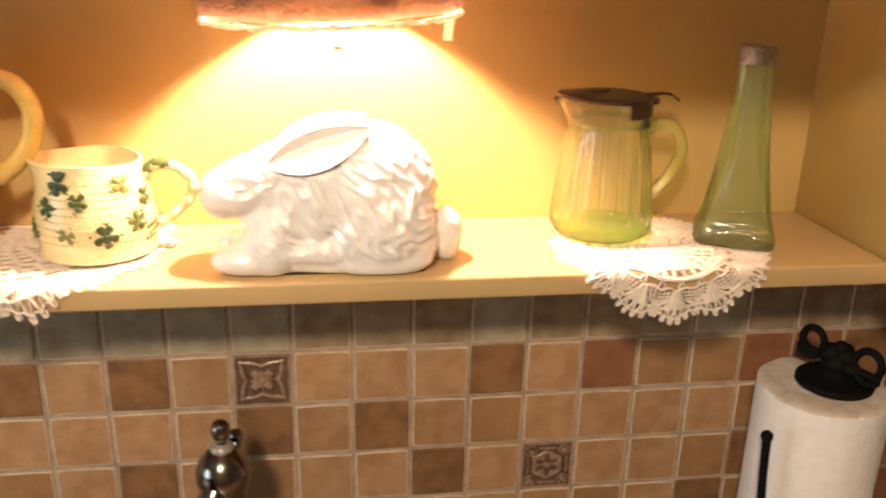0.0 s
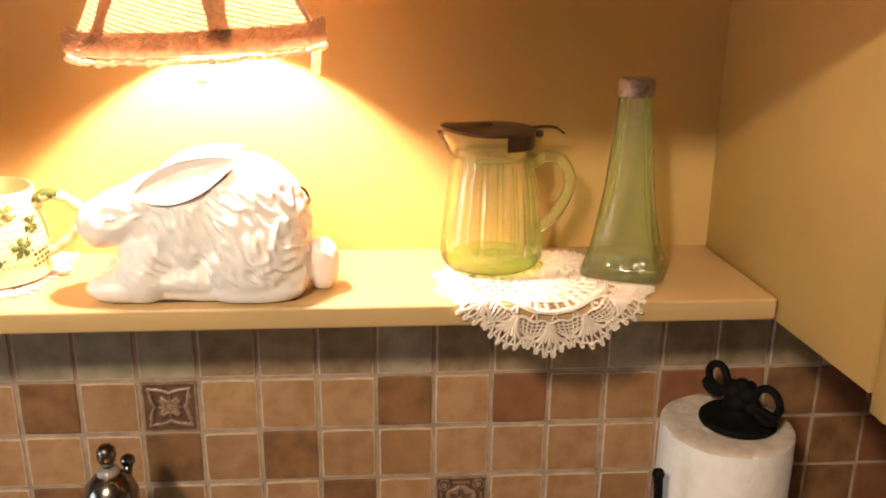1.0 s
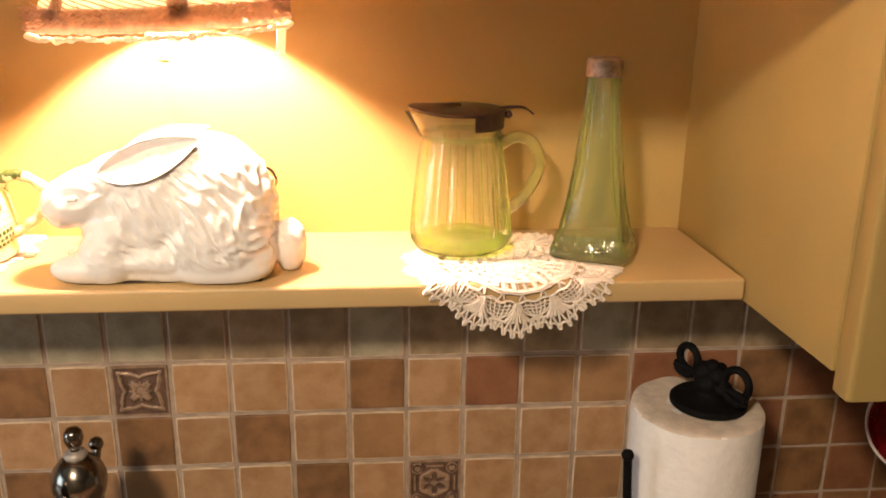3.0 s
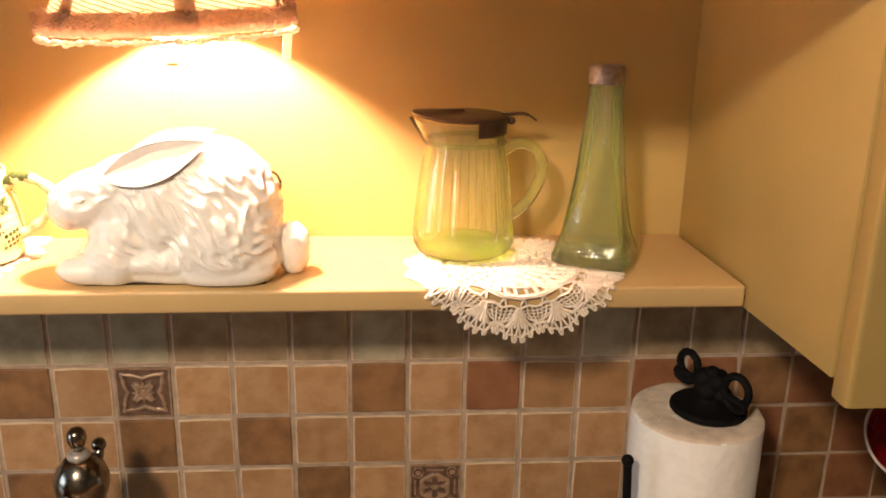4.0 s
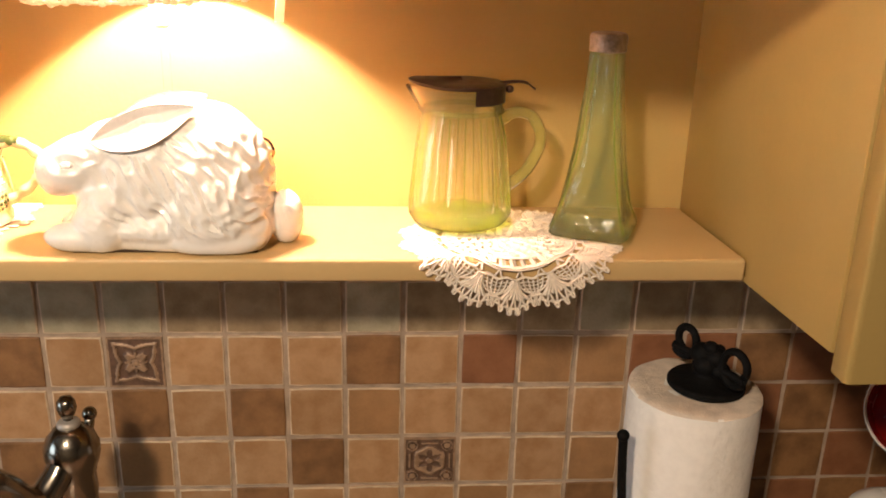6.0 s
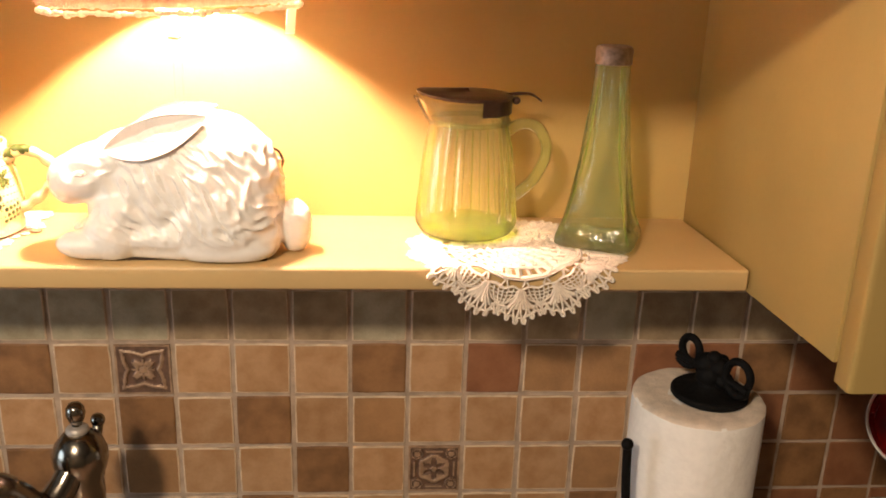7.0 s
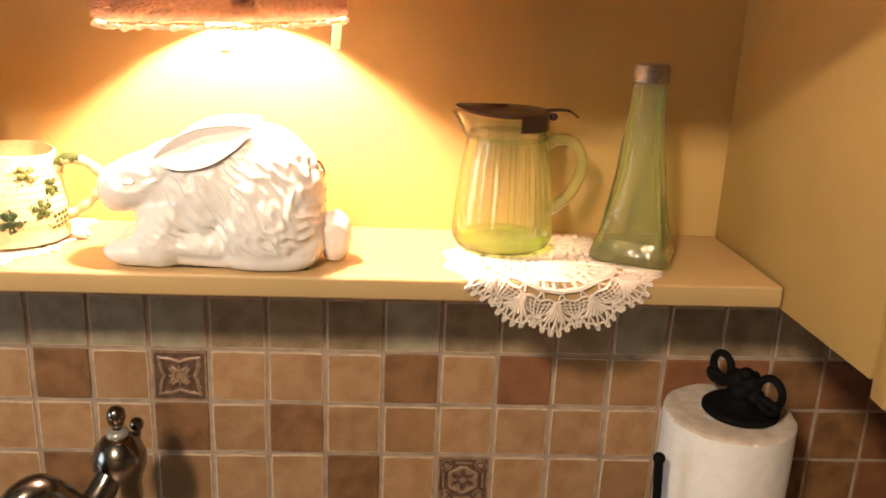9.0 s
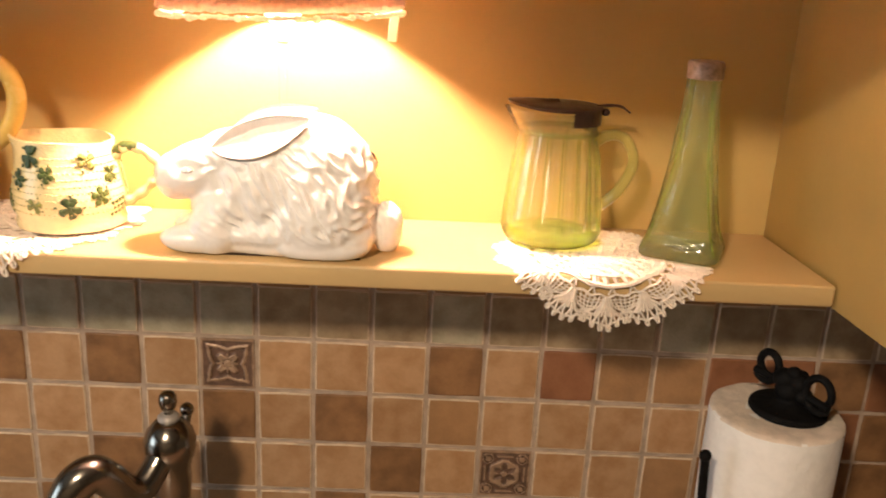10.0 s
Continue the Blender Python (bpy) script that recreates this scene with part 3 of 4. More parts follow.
# ---- crocheted doilies ----
def doily(name, cx, cy, R, fans, turn, label):
    def lay(r, a):
        x, y = cx + R * r * math.cos(a), cy + R * r * math.sin(a)
        z = SHELF_Z + 0.0016
        if y > 0.004:
            y = 0.004
        lip = SHELF_Y - 0.0015
        rb = 0.0045
        if y < lip + rb:
            s = lip + rb - y
            if s < rb * math.pi / 2:
                y, z = lip + rb - rb * math.sin(s / rb), z - rb * (1 - math.cos(s / rb))
            else:
                d = s - rb * math.pi / 2
                y, z = lip - 0.0015 - 0.004 * (0.5 + 0.5 * math.sin(x * 70 + 1)) * min(1, d / 0.03), z - rb - d
        return Vector((x, y, z + 0.0004 * math.sin(x * 300) * math.cos(y * 280)))
    bm, border, picots = B(), B(), B()

    def strand(pts, w=0.0009):
        far = max(r for r, a in pts)
        tube(bm if far < 0.605 else border if far < 0.88 else picots, [lay(r, a + turn) for r, a in pts], w * 1.28, 5, True, 0.6)

    def ring(r, w, n=120, wave=0, depth=0.0):
        strand([(r + depth * math.cos(wave * 2 * math.pi * i / n), 2 * math.pi * i / n) for i in range(n + 1)], w)
    rnd = random.Random(fans)
    radii = [0.03, 0.10, 0.17, 0.245, 0.325, 0.41, 0.495, 0.58]
    for i, r in enumerate(radii):
        ring(r, 0.0024, 84)
        if i + 1 < len(radii):
            n = (6, 9, 12, 15, 18, 24, 38)[i]
            for k in range(n):
                a = 2 * math.pi * (k + 0.5 * (i % 2)) / n
                strand([(r, a - 0.02), (radii[i + 1], a + 0.03)], 0.0026 + 0.0012 * rnd.random())
    step = 2 * math.pi / fans
    for k in range(int(1.6 * fans)):
        a = 2 * math.pi * k / int(1.6 * fans)
        for d in (-0.02, 0.02):
            strand([(0.585, a + d * 0.4), (0.625, a + d * 0.8), (0.668, a + d * 2.2)], 0.0015)
    ring(0.602, 0.0020, 120)
    ring(0.682, 0.0017, 156, fans * 2, 0.010)
    for k in range(fans):
        a = step * k
        # a fan of long stitches, gathered towards the rim
        for j in range(7):
            b = (j - 3) / 3
            curl = 0.02 * rnd.uniform(-1, 1)
            strand([(0.695, a + b * step * 0.42), (0.75, a + b * step * (0.37 + curl)), (0.80, a + b * step * 0.25), (0.84 - 0.012 * b * b, a + b * step * 0.09)], 0.0013)
        for rr, ww in ((0.722, 0.39), (0.752, 0.36), (0.786, 0.29), (0.815, 0.2)):
            strand([(rr + 0.006 * math.cos(q * 1.4), a + q / 3 * step * ww) for q in range(-3, 4)], 0.0009)
        strand([(0.84 + 0.010 * math.cos((j - 3) / 2), a + (j - 3) / 3 * step * 0.12) for j in range(7)], 0.0020)
        # the firm web between two fans
        c = a + step / 2
        for b in (-1, -0.66, -0.33, 0, 0.33, 0.66, 1):
            strand([(0.685, c + b * step * 0.05), (0.76, c + b * step * 0.10), (0.80, c + b * step * 0.15), (0.87, c + b * step * 0.30)], 0.0026)
        # scalloped rim of small uneven loops with picots
        tip = 0.085

        def rim(b, back=0.0):
            return 0.905 + tip * (1 - abs(b)) - back
        last = None
        for j in range(6):
            b = (j - 2.5) / 2.5
            a1 = c + b * step * 0.46 + step * 0.012 * rnd.uniform(-1, 1)
            r1 = rim(b) + rnd.uniform(-0.006, 0.006)
            for d in (-1, 1):
                strand([(0.862, a1 + d * step * 0.075), (0.87 + 0.55 * (r1 - 0.87), a1 + d * step * 0.05), (r1, a1)], 0.0017)
            strand([(r1, a1 - 0.016), (r1 + 0.034, a1 - 0.010), (r1 + 0.040, a1), (r1 + 0.034, a1 + 0.010), (r1, a1 + 0.016)], 0.0018)
            if last:
                strand([last, ((last[0] + r1) / 2 - 0.018, (last[1] + a1) / 2), (r1, a1)], 0.0016)
            last = (r1, a1)
    ring(0.855, 0.0014, 156)
    cloth = thing(name, (cx, cy, SHELF_Z), label, "doily")
    part("centre", bm, LACE, cloth, "closely worked centre with slit holes")
    part("fan_border", border, LACE, cloth, "open border of fan stitches")
    part("picot_edge", picots, LACE, cloth, "pointed scalloped edge of small loops")
    return cloth


doily("crochet_doily", 0.570, -0.125, 0.121, 14, radians(-90 - 13.8), "white crocheted cotton doily under green glassware, hanging over the shelf edge")
doily("crochet_doily", -0.135, -0.058, 0.166, 16, radians(9), "white crocheted cotton doily under ceramic pitchers, draped over shelf edge")

GZ = SHELF_Z + 0.0045

# ---- green glass syrup pitcher ----
PX, PY = 0.519, -0.066
pitcher = thing("syrup_pitcher", (PX, PY, GZ), "pale green panelled glass syrup pitcher with a dark metal lid", "pitcher")


def panels(a, r, z):
    flute = 0.0040 * abs(math.sin(a * 8)) * min(1, max(0, (1.508 - z) / 0.02)) * min(1, max(0, (z - 1.392) / 0.01))
    lip = max(0, math.cos(a - math.pi)) ** 6 * max(0, (z - 1.508) / 0.034) * 0.020
    return r + flute + lip, z + max(0, math.cos(a - math.pi)) ** 6 * max(0, (z - 1.53) / 0.02) * 0.006


outer = [(0.046, GZ), (0.055, GZ + 0.005), (0.0575, GZ + 0.014), (0.0546, 1.42), (0.0508, 1.455), (0.0472, 1.486), (0.0438, 1.511), (0.0445, 1.518), (0.046, 1.539)]
inner = [(0.0425, 1.539), (0.0405, 1.514), (0.0442, 1.486), (0.0476, 1.455), (0.0508, 1.42), (0.050, GZ + 0.021), (0.030, GZ + 0.016), (0.004, GZ + 0.015)]
bm = lathe(B(), outer + inner, (PX, PY), 84, panels)
part("glass_body", bm, GREEN, pitcher, "pale green panelled glass")
for k in range(16):
    a = math.pi * k / 8
    part("ridge", tube(B(), [(PX + (r - 0.0006) * math.cos(a), PY + (r - 0.0006) * math.sin(a), z) for r, z in outer[2:7]], 0.0007, 6), GREEN_DEEP, pitcher)
part("thick_base", lathe(B(), [(0.030, GZ + 0.0018), (0.050, GZ + 0.004), (0.0535, GZ + 0.010), (0.047, GZ + 0.0135), (0.020, GZ + 0.013)], (PX, PY), 48), GREEN_DEEP, pitcher, "deep green glass base")
part("handle", tube(B(), smooth_path([(PX + 0.044, PY, 1.504), (PX + 0.060, PY, 1.513), (PX + 0.078, PY, 1.509), (PX + 0.089, PY, 1.491), (PX + 0.089, PY, 1.474), (PX + 0.078, PY, 1.450), (PX + 0.064, PY, 1.435), (PX + 0.053, PY, 1.427)]), 0.0088, 16, True, 0.8), GREEN_HANDLE, pitcher, "clear green glass loop handle")
part("neck_ring", lathe(B(), [(0.0445, 1.513), (0.0470, 1.5145), (0.0470, 1.5175), (0.0447, 1.519)], (PX, PY), 60, close=True), GREEN_HANDLE, pitcher, "raised glass ring under the rim")
lid_shape = lambda a, r, z: (r * (1 + 0.26 * max(0, math.cos(a - math.pi)) ** 7), z + 0.004 * max(0, math.cos(a - math.pi)) ** 5)
lid = part("lid", lathe(B(), [(0.040, 1.5415), (0.0475, 1.542), (0.0485, 1.545), (0.046, 1.5462), (0.030, 1.5475), (0.012, 1.548), (0.002, 1.548)], (PX, PY), 60, lid_shape), LIDMAT, pitcher, "dark brown metal lid")
bm = B()
for i in range(25):
    a = radians(-78 + 120 * i / 24)
    for r, z in ((0.0475, 1.542), (0.0475, 1.526), (0.0465, 1.526), (0.0465, 1.542)):
        bm.verts.new((PX + r * math.cos(a), PY + r * math.sin(a), z))
bm.verts.ensure_lookup_table()
for i in range(24):
    for j in range(4):
        v = bm.verts
        bm.faces.new((v[4 * i + j], v[4 * i + (j + 1) % 4], v[4 * i + 4 + (j + 1) % 4], v[4 * i + 4 + j]))
part("lid_skirt", bm, LIDMAT, lid, "dark metal band round the rim")
part("thumb_tab", tube(B(), smooth_path([(PX + 0.040, PY, 1.545), (PX + 0.056, PY, 1.547), (PX + 0.070, PY, 1.546), (PX + 0.081, PY, 1.539)]), [0.005] * 10 + [0.0045] * 8 + [0.003] * 7, 8, True, 0.4), LIDMAT, lid)
part("hinge", ball(B(), (PX + 0.0515, PY - 0.004, 1.5395), (0.005, 0.006, 0.0045)), LIDMAT, lid)

# ---- green glass bottle ----
BX, BY = 0.670, -0.099
bottle = thing("glass_bottle", (BX, BY, GZ), "pale green flared glass bottle with a dull grey metal cap", "bottle")


def square(a, r, z):
    k = min(1, max(0, (1.50 - z) / 0.11))
    b = a + radians(24)
    c = max(abs(math.cos(b)), abs(math.sin(b)))
    s = (abs(math.cos(b)) ** 9 + abs(math.sin(b)) ** 9) ** (-1 / 9)
    ridge = 0.0011 * math.cos(8 * a) * (1 - k) + 0.0013 * k * noise.noise((math.cos(a) * 13, math.sin(a) * 13, z * 190))
    return r * (1 - k + k * s) + ridge, z


out_b = [(0.040, GZ), (0.0445, GZ + 0.004), (0.0445, GZ + 0.010), (0.0385, 1.415), (0.0325, 1.45), (0.0275, 1.485), (0.0235, 1.525), (0.0198, 1.553), (0.0182, 1.585)]
out_b = [q for (r0, z0), (r1, z1) in zip(out_b, out_b[1:]) for q in [(r0 + (r1 - r0) * i / 5, z0 + (z1 - z0) * i / 5) for i in range(5)]] + out_b[-1:]
in_b = [(0.0165, 1.585), (0.0170, 1.553), (0.0200, 1.525), (0.0240, 1.485), (0.0285, 1.45), (0.0340, 1.415), (0.0395, GZ + 0.017), (0.025, GZ + 0.012), (0.003, GZ + 0.012)]
part("glass_body", lathe(B(), out_b + in_b, (BX, BY), 120, square), GREEN_GREY, bottle, "pale green glass flaring to a square foot")
for k in range(4):
    a = radians(45 - 24 + 90 * k)
    part("corner_ridge", tube(B(), [(BX + (square(a, r, z)[0] - 0.001) * math.cos(a), BY + (square(a, r, z)[0] - 0.001) * math.sin(a), z) for r, z in out_b[10::3]], 0.0009, 6), GREEN_DEEP, bottle)
part("thick_base", lathe(B(), [(0.030, GZ + 0.0012), (0.0415, GZ + 0.003), (0.0415, GZ + 0.0055), (0.030, GZ + 0.0070)], (BX, BY), 48, square), GREEN_GREY, bottle, "thick green glass foot")
knurl = lambda a, r, z: (r + 0.00018 * math.cos(40 * a), z)
cap = part("screw_cap", lathe(B(), [(0.0190, 1.5855), (0.0200, 1.5865), (0.0196, 1.593), (0.0201, 1.601), (0.0185, 1.6045), (0.016, 1.6055), (0.004, 1.605)], (BX, BY), 80, knurl), CAPMETAL, bottle, "dull grey metal screw cap")

# ---- creamware pitchers ----
MX, MY = -0.042, -0.080
MZ = SHELF_Z + 0.004
mug = thing("cream_pitcher", (MX, MY, MZ), "small cream ceramic pitcher with green flowers and a leafy handle", "pitcher")


def pour(a, r, z):
    t = max(0, (z - 1.462) / 0.035)
    s = max(0, math.cos(a - math.pi)) ** 4
    return r + s * t * 0.012, z + t * (0.006 * s - 0.002 * math.cos(2 * a))


MUG = [(0.054, MZ), (0.0600, MZ + 0.003), (0.0605, MZ + 0.009), (0.0590, MZ + 0.016), (0.063, 1.413), (0.062, 1.432), (0.0575, 1.46), (0.0515, 1.483), (0.0510, 1.497)]
MUG_IN = [(0.0475, 1.498), (0.048, 1.483), (0.054, 1.46), (0.0585, 1.432), (0.0585, 1.41), (0.050, MZ + 0.010), (0.004, MZ + 0.009)]
part("body", lathe(B(), MUG + MUG_IN, (MX, MY), 72, pour), CREAMWARE, mug, "cream glazed body with basket texture")
part("handle", tube(B(), smooth_path([(MX + 0.050, MY, 1.4750), (MX + 0.064, MY, 1.4870), (MX + 0.086, MY, 1.4850), (MX + 0.102, MY, 1.4670), (MX + 0.098, MY, 1.4470), (MX + 0.080, MY, 1.4270), (MX + 0.061, MY, 1.4130)]), [0.0062 + 0.001 * math.sin(i) for i in range(49)], 10), CREAMWARE, mug)
part("handle_leaf", tube(B(), smooth_path([(MX + 0.050, MY, 1.4765), (MX + 0.064, MY, 1.4895), (MX + 0.080, MY, 1.4880)]), [0.0066 + 0.0006 * math.sin(i * 1.7) for i in range(17)], 10), LEAF, mug, "dark green leaf on the handle")


mug.scale = (1, 1, 0.885)


def mug_r(z):
    for (r0, z0), (r1, z1) in zip(MUG, MUG[1:]):
        if z0 <= z <= z1:
            return r0 + (r1 - r0) * (z - z0) / max(1e-6, z1 - z0)
    return 0.05


def sprig(deg, z, kind, size=0.011):
    """A painted flower, leaf spray or bunch of berries lying on the pitcher's flank."""
    rnd = random.Random(int(deg * 10 + z * 1000))
    bm = B()

    def dab(du, dz, ru, rz, tilt):
        a = radians(deg) + du / 0.062
        r = mug_r(z + dz) + 0.0004
        m = Matrix.Translation((MX + r * math.cos(a), MY + r * math.sin(a), z + dz)) @ Matrix.Rotation(a + math.pi / 2, 4, "Z") @ Matrix.Rotation(tilt, 4, "Y") @ Matrix.Diagonal((ru, 0.0012, rz, 1))
        bmesh.ops.create_icosphere(bm, subdivisions=2, radius=1, matrix=m)
    if kind == "berries":
        for i in range(3):
            for j in range(4):
                dab((j - 1.5) * 0.0062 + 0.003 * (i % 2), (i - 1) * 0.0064 + 0.001 * j, 0.0027, 0.0027, 0)
    else:
        turn = rnd.uniform(0, 6)
        n = 5 if kind != "petal" else 4
        for k in range(n):
            t = turn + 2 * math.pi * k / n + rnd.uniform(-0.25, 0.25)
            for d, w in ((0.42, 0.34), (0.68, 0.44)):
                dab(size * d * math.cos(t), size * d * math.sin(t), size * 0.30, size * w * 0.8, -t)
        for k in range(4):
            t = turn + 0.5 + 1.6 * k
            dab(size * rnd.uniform(0.95, 1.2) * math.cos(t), size * rnd.uniform(0.9, 1.1) * math.sin(t), size * 0.16, size * 0.10, -t - 0.6)
        dab(0, 0, size * 0.22, size * 0.20, 0)
    part("flower_relief", bm, {"leaf": LEAF, "teal": TEAL, "petal": PETAL, "berries": LEAF}[kind], mug)


for deg, z, kind, size in ((-113, 1.471, "teal", 0.0135), (-70, 1.4165, "teal", 0.0135), (-127, 1.445, "teal", 0.011), (-92, 1.453, "leaf", 0.0105), (-49, 1.467, "petal", 0.0115), (-22, 1.450, "leaf", 0.0105),
                           (-38, 1.427, "leaf", 0.0120), (-16, 1.410, "berries", 0.01), (-150, 1.415, "leaf", 0.012), (-105, 1.418, "petal", 0.010), (8, 1.468, "petal", 0.010)):
    sprig(deg, z, kind, size)

bm = B()
for i in range(9):
    z = 1.412 + i * 0.0085
    for k in range(34):
        a = radians(-178 + k * 5.2 + (i % 2) * 2.6)
        r = mug_r(z) + 0.0002
        bmesh.ops.create_icosphere(bm, subdivisions=1, radius=1, matrix=Matrix.Translation((MX + r * math.cos(a), MY + r * math.sin(a), MZ + (z - MZ) * 0.885)) @ Matrix.Diagonal((0.0013, 0.0013, 0.0012, 1)))
part("dot_pattern", bm, DOTS, mug, "rows of small olive dots").matrix_parent_inverse = (Matrix.Translation((MX, MY, MZ)) @ Matrix.Diagonal((1, 1, 0.885, 1))).inverted()

QX, QY = -0.231, -0.085
tall = thing("yellow_pitcher", (QX, QY, MZ), "tall yellow glazed ceramic pitcher with a large loop handle", "pitcher")
part("body", lathe(B(), [(0.055, MZ), (0.062, MZ + 0.006), (0.074, 1.43), (0.078, 1.47), (0.070, 1.53), (0.056, 1.575), (0.054, 1.595), (0.060, 1.605), (0.057, 1.605), (0.050, 1.59), (0.052, 1.575), (0.066, 1.53), (0.073, 1.47), (0.068, 1.43), (0.05, MZ + 0.012), (0.004, MZ + 0.01)], (QX, QY), 56), YELLOWWARE, tall)
part("handle", tube(B(), smooth_path([(QX + 0.056, QY, 1.5600), (QX + 0.090, QY, 1.5680), (QX + 0.124, QY, 1.5620), (QX + 0.139, QY, 1.5360), (QX + 0.134, QY, 1.5040), (QX + 0.112, QY, 1.4760), (QX + 0.076, QY, 1.4580)]), 0.0128, 14, True, 0.8), YELLOWWARE, tall)
part("handle_leaf", tube(B(), smooth_path([(QX + 0.066, QY, 1.5650), (QX + 0.092, QY, 1.5710), (QX + 0.110, QY, 1.5690)]), [0.009, 0.0105, 0.0112, 0.0115, 0.0115, 0.0112, 0.011, 0.011, 0.011, 0.011, 0.0108, 0.0106, 0.0104, 0.010, 0.009, 0.008, 0.006], 10), TEAL, tall, "dark leaf on the handle")

# ---- paper towel and its holder ----
RX, RY, RZ = 0.803, -0.127, 1.1975
holder = thing("paper_towel_holder", (RX, RY, 0.91), "black wrought iron paper towel holder with a scrolled finial", "paper towel holder")
part("base_plate", lathe(B(), [(0.088, 0.9102), (0.090, 0.914), (0.086, 0.919), (0.02, 0.921)], (RX, RY), 48), IRON, holder)
part("post", lathe(B(), [(0.0055, 0.92), (0.0055, 1.215)], (RX + 0.008, RY - 0.004), 14), IRON, holder)
CXH, CYH = 0.816, -0.126
part("top_disc", lathe(B(), [(0.043, 1.1985), (0.0455, 1.2005), (0.0455, 1.2045), (0.043, 1.207), (0.024, 1.2085), (0.016, 1.214), (0.013, 1.228)], (CXH, CYH), 48), IRON, holder)
knot = B()
for dx, dy, dz, r in ((-0.002, 0, 1.226, 0.017), (-0.006, 0.006, 1.238, 0.0145), (0.006, -0.006, 1.238, 0.0135), (0.0, -0.002, 1.249, 0.009), (0.012, 0.002, 1.244, 0.0075), (0.010, -0.012, 1.224, 0.012)):
    ball(knot, (CXH + dx, CYH + dy, dz), (r, r, r * 0.9))
part("finial_knot", knot, IRON, holder)
for cx, cy, sx in ((0.795, -0.097, -1), (0.832, -0.160, 1)):
    d = Vector((0.52, -0.85, 0)).normalized() * sx
    loop = []
    for i in range(34):
        a = radians(-150 + 395 * i / 33)
        rr = (0.0185 if sx < 0 else 0.0205) * (1 - 0.30 * i / 33)
        loop.append(Vector((cx, cy, 1.244 if sx < 0 else 1.238)) + d * (rr * 0.95 * -math.cos(a)) + Vector((0, 0, rr * 1.12 * math.sin(a))) + Vector((0.85, 0.52, 0)) * (0.006 * i / 33))
    part("scroll", tube(B(), [Vector((CXH, CYH, 1.230))] + loop, 0.0048, 9), IRON, holder, "curled iron loop")
arm = part("side_arm", tube(B(), smooth_path([(0.722, -0.186, 0.916), (0.716, -0.187, 1.00), (0.707, -0.186, 1.105), (0.7035, -0.186, 1.163)]), 0.0052, 10), IRON, holder)
part("knob", ball(B(), (0.703, -0.186, 1.168), (0.0072, 0.0072, 0.0072)), IRON, arm)
part("arm_foot", tube(B(), [(0.722, -0.186, 0.9155), (0.760, -0.155, 0.9155)], 0.0055, 8), IRON, arm)


def soft_roll(a, r, z):
    return (r + 0.0010 * noise.noise((math.cos(a) * 3, math.sin(a) * 3, z * 14)), z + (0.0014 * noise.noise((math.cos(a) * 4 * r * 12, math.sin(a) * 4 * r * 12, 2)) if z > 1.15 else 0))


roll_bm = lathe(B(), [(0.022, 0.922), (0.0775, 0.922), (0.0782, 0.926)] + [(0.0782, 0.926 + 0.262 * i / 20) for i in range(1, 20)] + [(0.0782, 1.1925), (0.0780, 1.1955), (0.0755, RZ), (0.066, RZ + 0.0002), (0.05, RZ - 0.0004), (0.036, RZ - 0.001), (0.022, RZ - 0.002), (0.0215, 1.19)], (RX, RY), 72, soft_roll, close=True)
towel = thing("paper_towel_roll", (RX, RY, 0.922), "white embossed paper towel roll standing on the iron holder", "paper towel")
for f in roll_bm.faces:
    if f.calc_center_median().z > 1.196:
        f.material_index = 1
part("paper", roll_bm, [PAPER, CUTPAPER], towel)
part("cardboard_core", lathe(B(), [(0.0212, 0.9225), (0.0212, 1.1945), (0.0195, 1.1945), (0.0195, 0.9225)], (RX, RY), 32, close=True), CORD, towel, "brown cardboard core")

# ---- faucet ----
FX, FY = 0.078, -0.147
faucet = thing("kitchen_faucet", (FX, FY, 0.91), "polished nickel kitchen faucet with a swan-necked spout and ball finial", "faucet")
part("body", lathe(B(), [(0.030, 0.910), (0.031, 0.918), (0.024, 0.926), (0.019, 0.95), (0.0185, 1.0), (0.0205, 1.05), (0.0235, 1.085), (0.0225, 1.1050), (0.0245, 1.1090), (0.0245, 1.1130), (0.0275, 1.1190), (0.0305, 1.1310), (0.0305, 1.1410), (0.0265, 1.1530), (0.018, 1.1630), (0.0125, 1.1668)], (FX, FY), 48), NICKEL, faucet)
part("collar", lathe(B(), [(0.012, 1.166), (0.0130, 1.1685), (0.0128, 1.171), (0.0105, 1.1735), (0.0070, 1.175)], (FX, FY), 32), WHITE_METAL, faucet, "pale collar under the finial")
part("finial", lathe(B(), [(0.0060, 1.173), (0.0052, 1.177), (0.0085, 1.182), (0.0108, 1.1895), (0.0100, 1.197), (0.0065, 1.202), (0.001, 1.2038)], (FX, FY), 32), NICKEL, faucet, "polished ball finial")
part("spout", tube(B(), smooth_path([(FX - 0.003, FY - 0.010, 1.134), (FX - 0.013, FY - 0.026, 1.112), (FX - 0.025, FY - 0.044, 1.098), (FX - 0.036, FY - 0.060, 1.108), (FX - 0.046, FY - 0.074, 1.131), (FX - 0.059, FY - 0.088, 1.146), (FX - 0.076, FY - 0.100, 1.134), (FX - 0.087, FY - 0.108, 1.100), (FX - 0.091, FY - 0.112, 1.050)]), [0.0155 + 0.00013 * min(i, 45) for i in range(65)], 22), NICKEL, faucet)
lever = part("lever", tube(B(), smooth_path([(FX + 0.010, FY + 0.014, 1.135), (FX + 0.012, FY + 0.026, 1.150), (FX + 0.012, FY + 0.032, 1.158)]), 0.006, 10), NICKEL, faucet)
part("lever_tip", ball(B(), (FX + 0.012, FY + 0.033, 1.163), (0.0085, 0.0085, 0.0085)), NICKEL, lever)

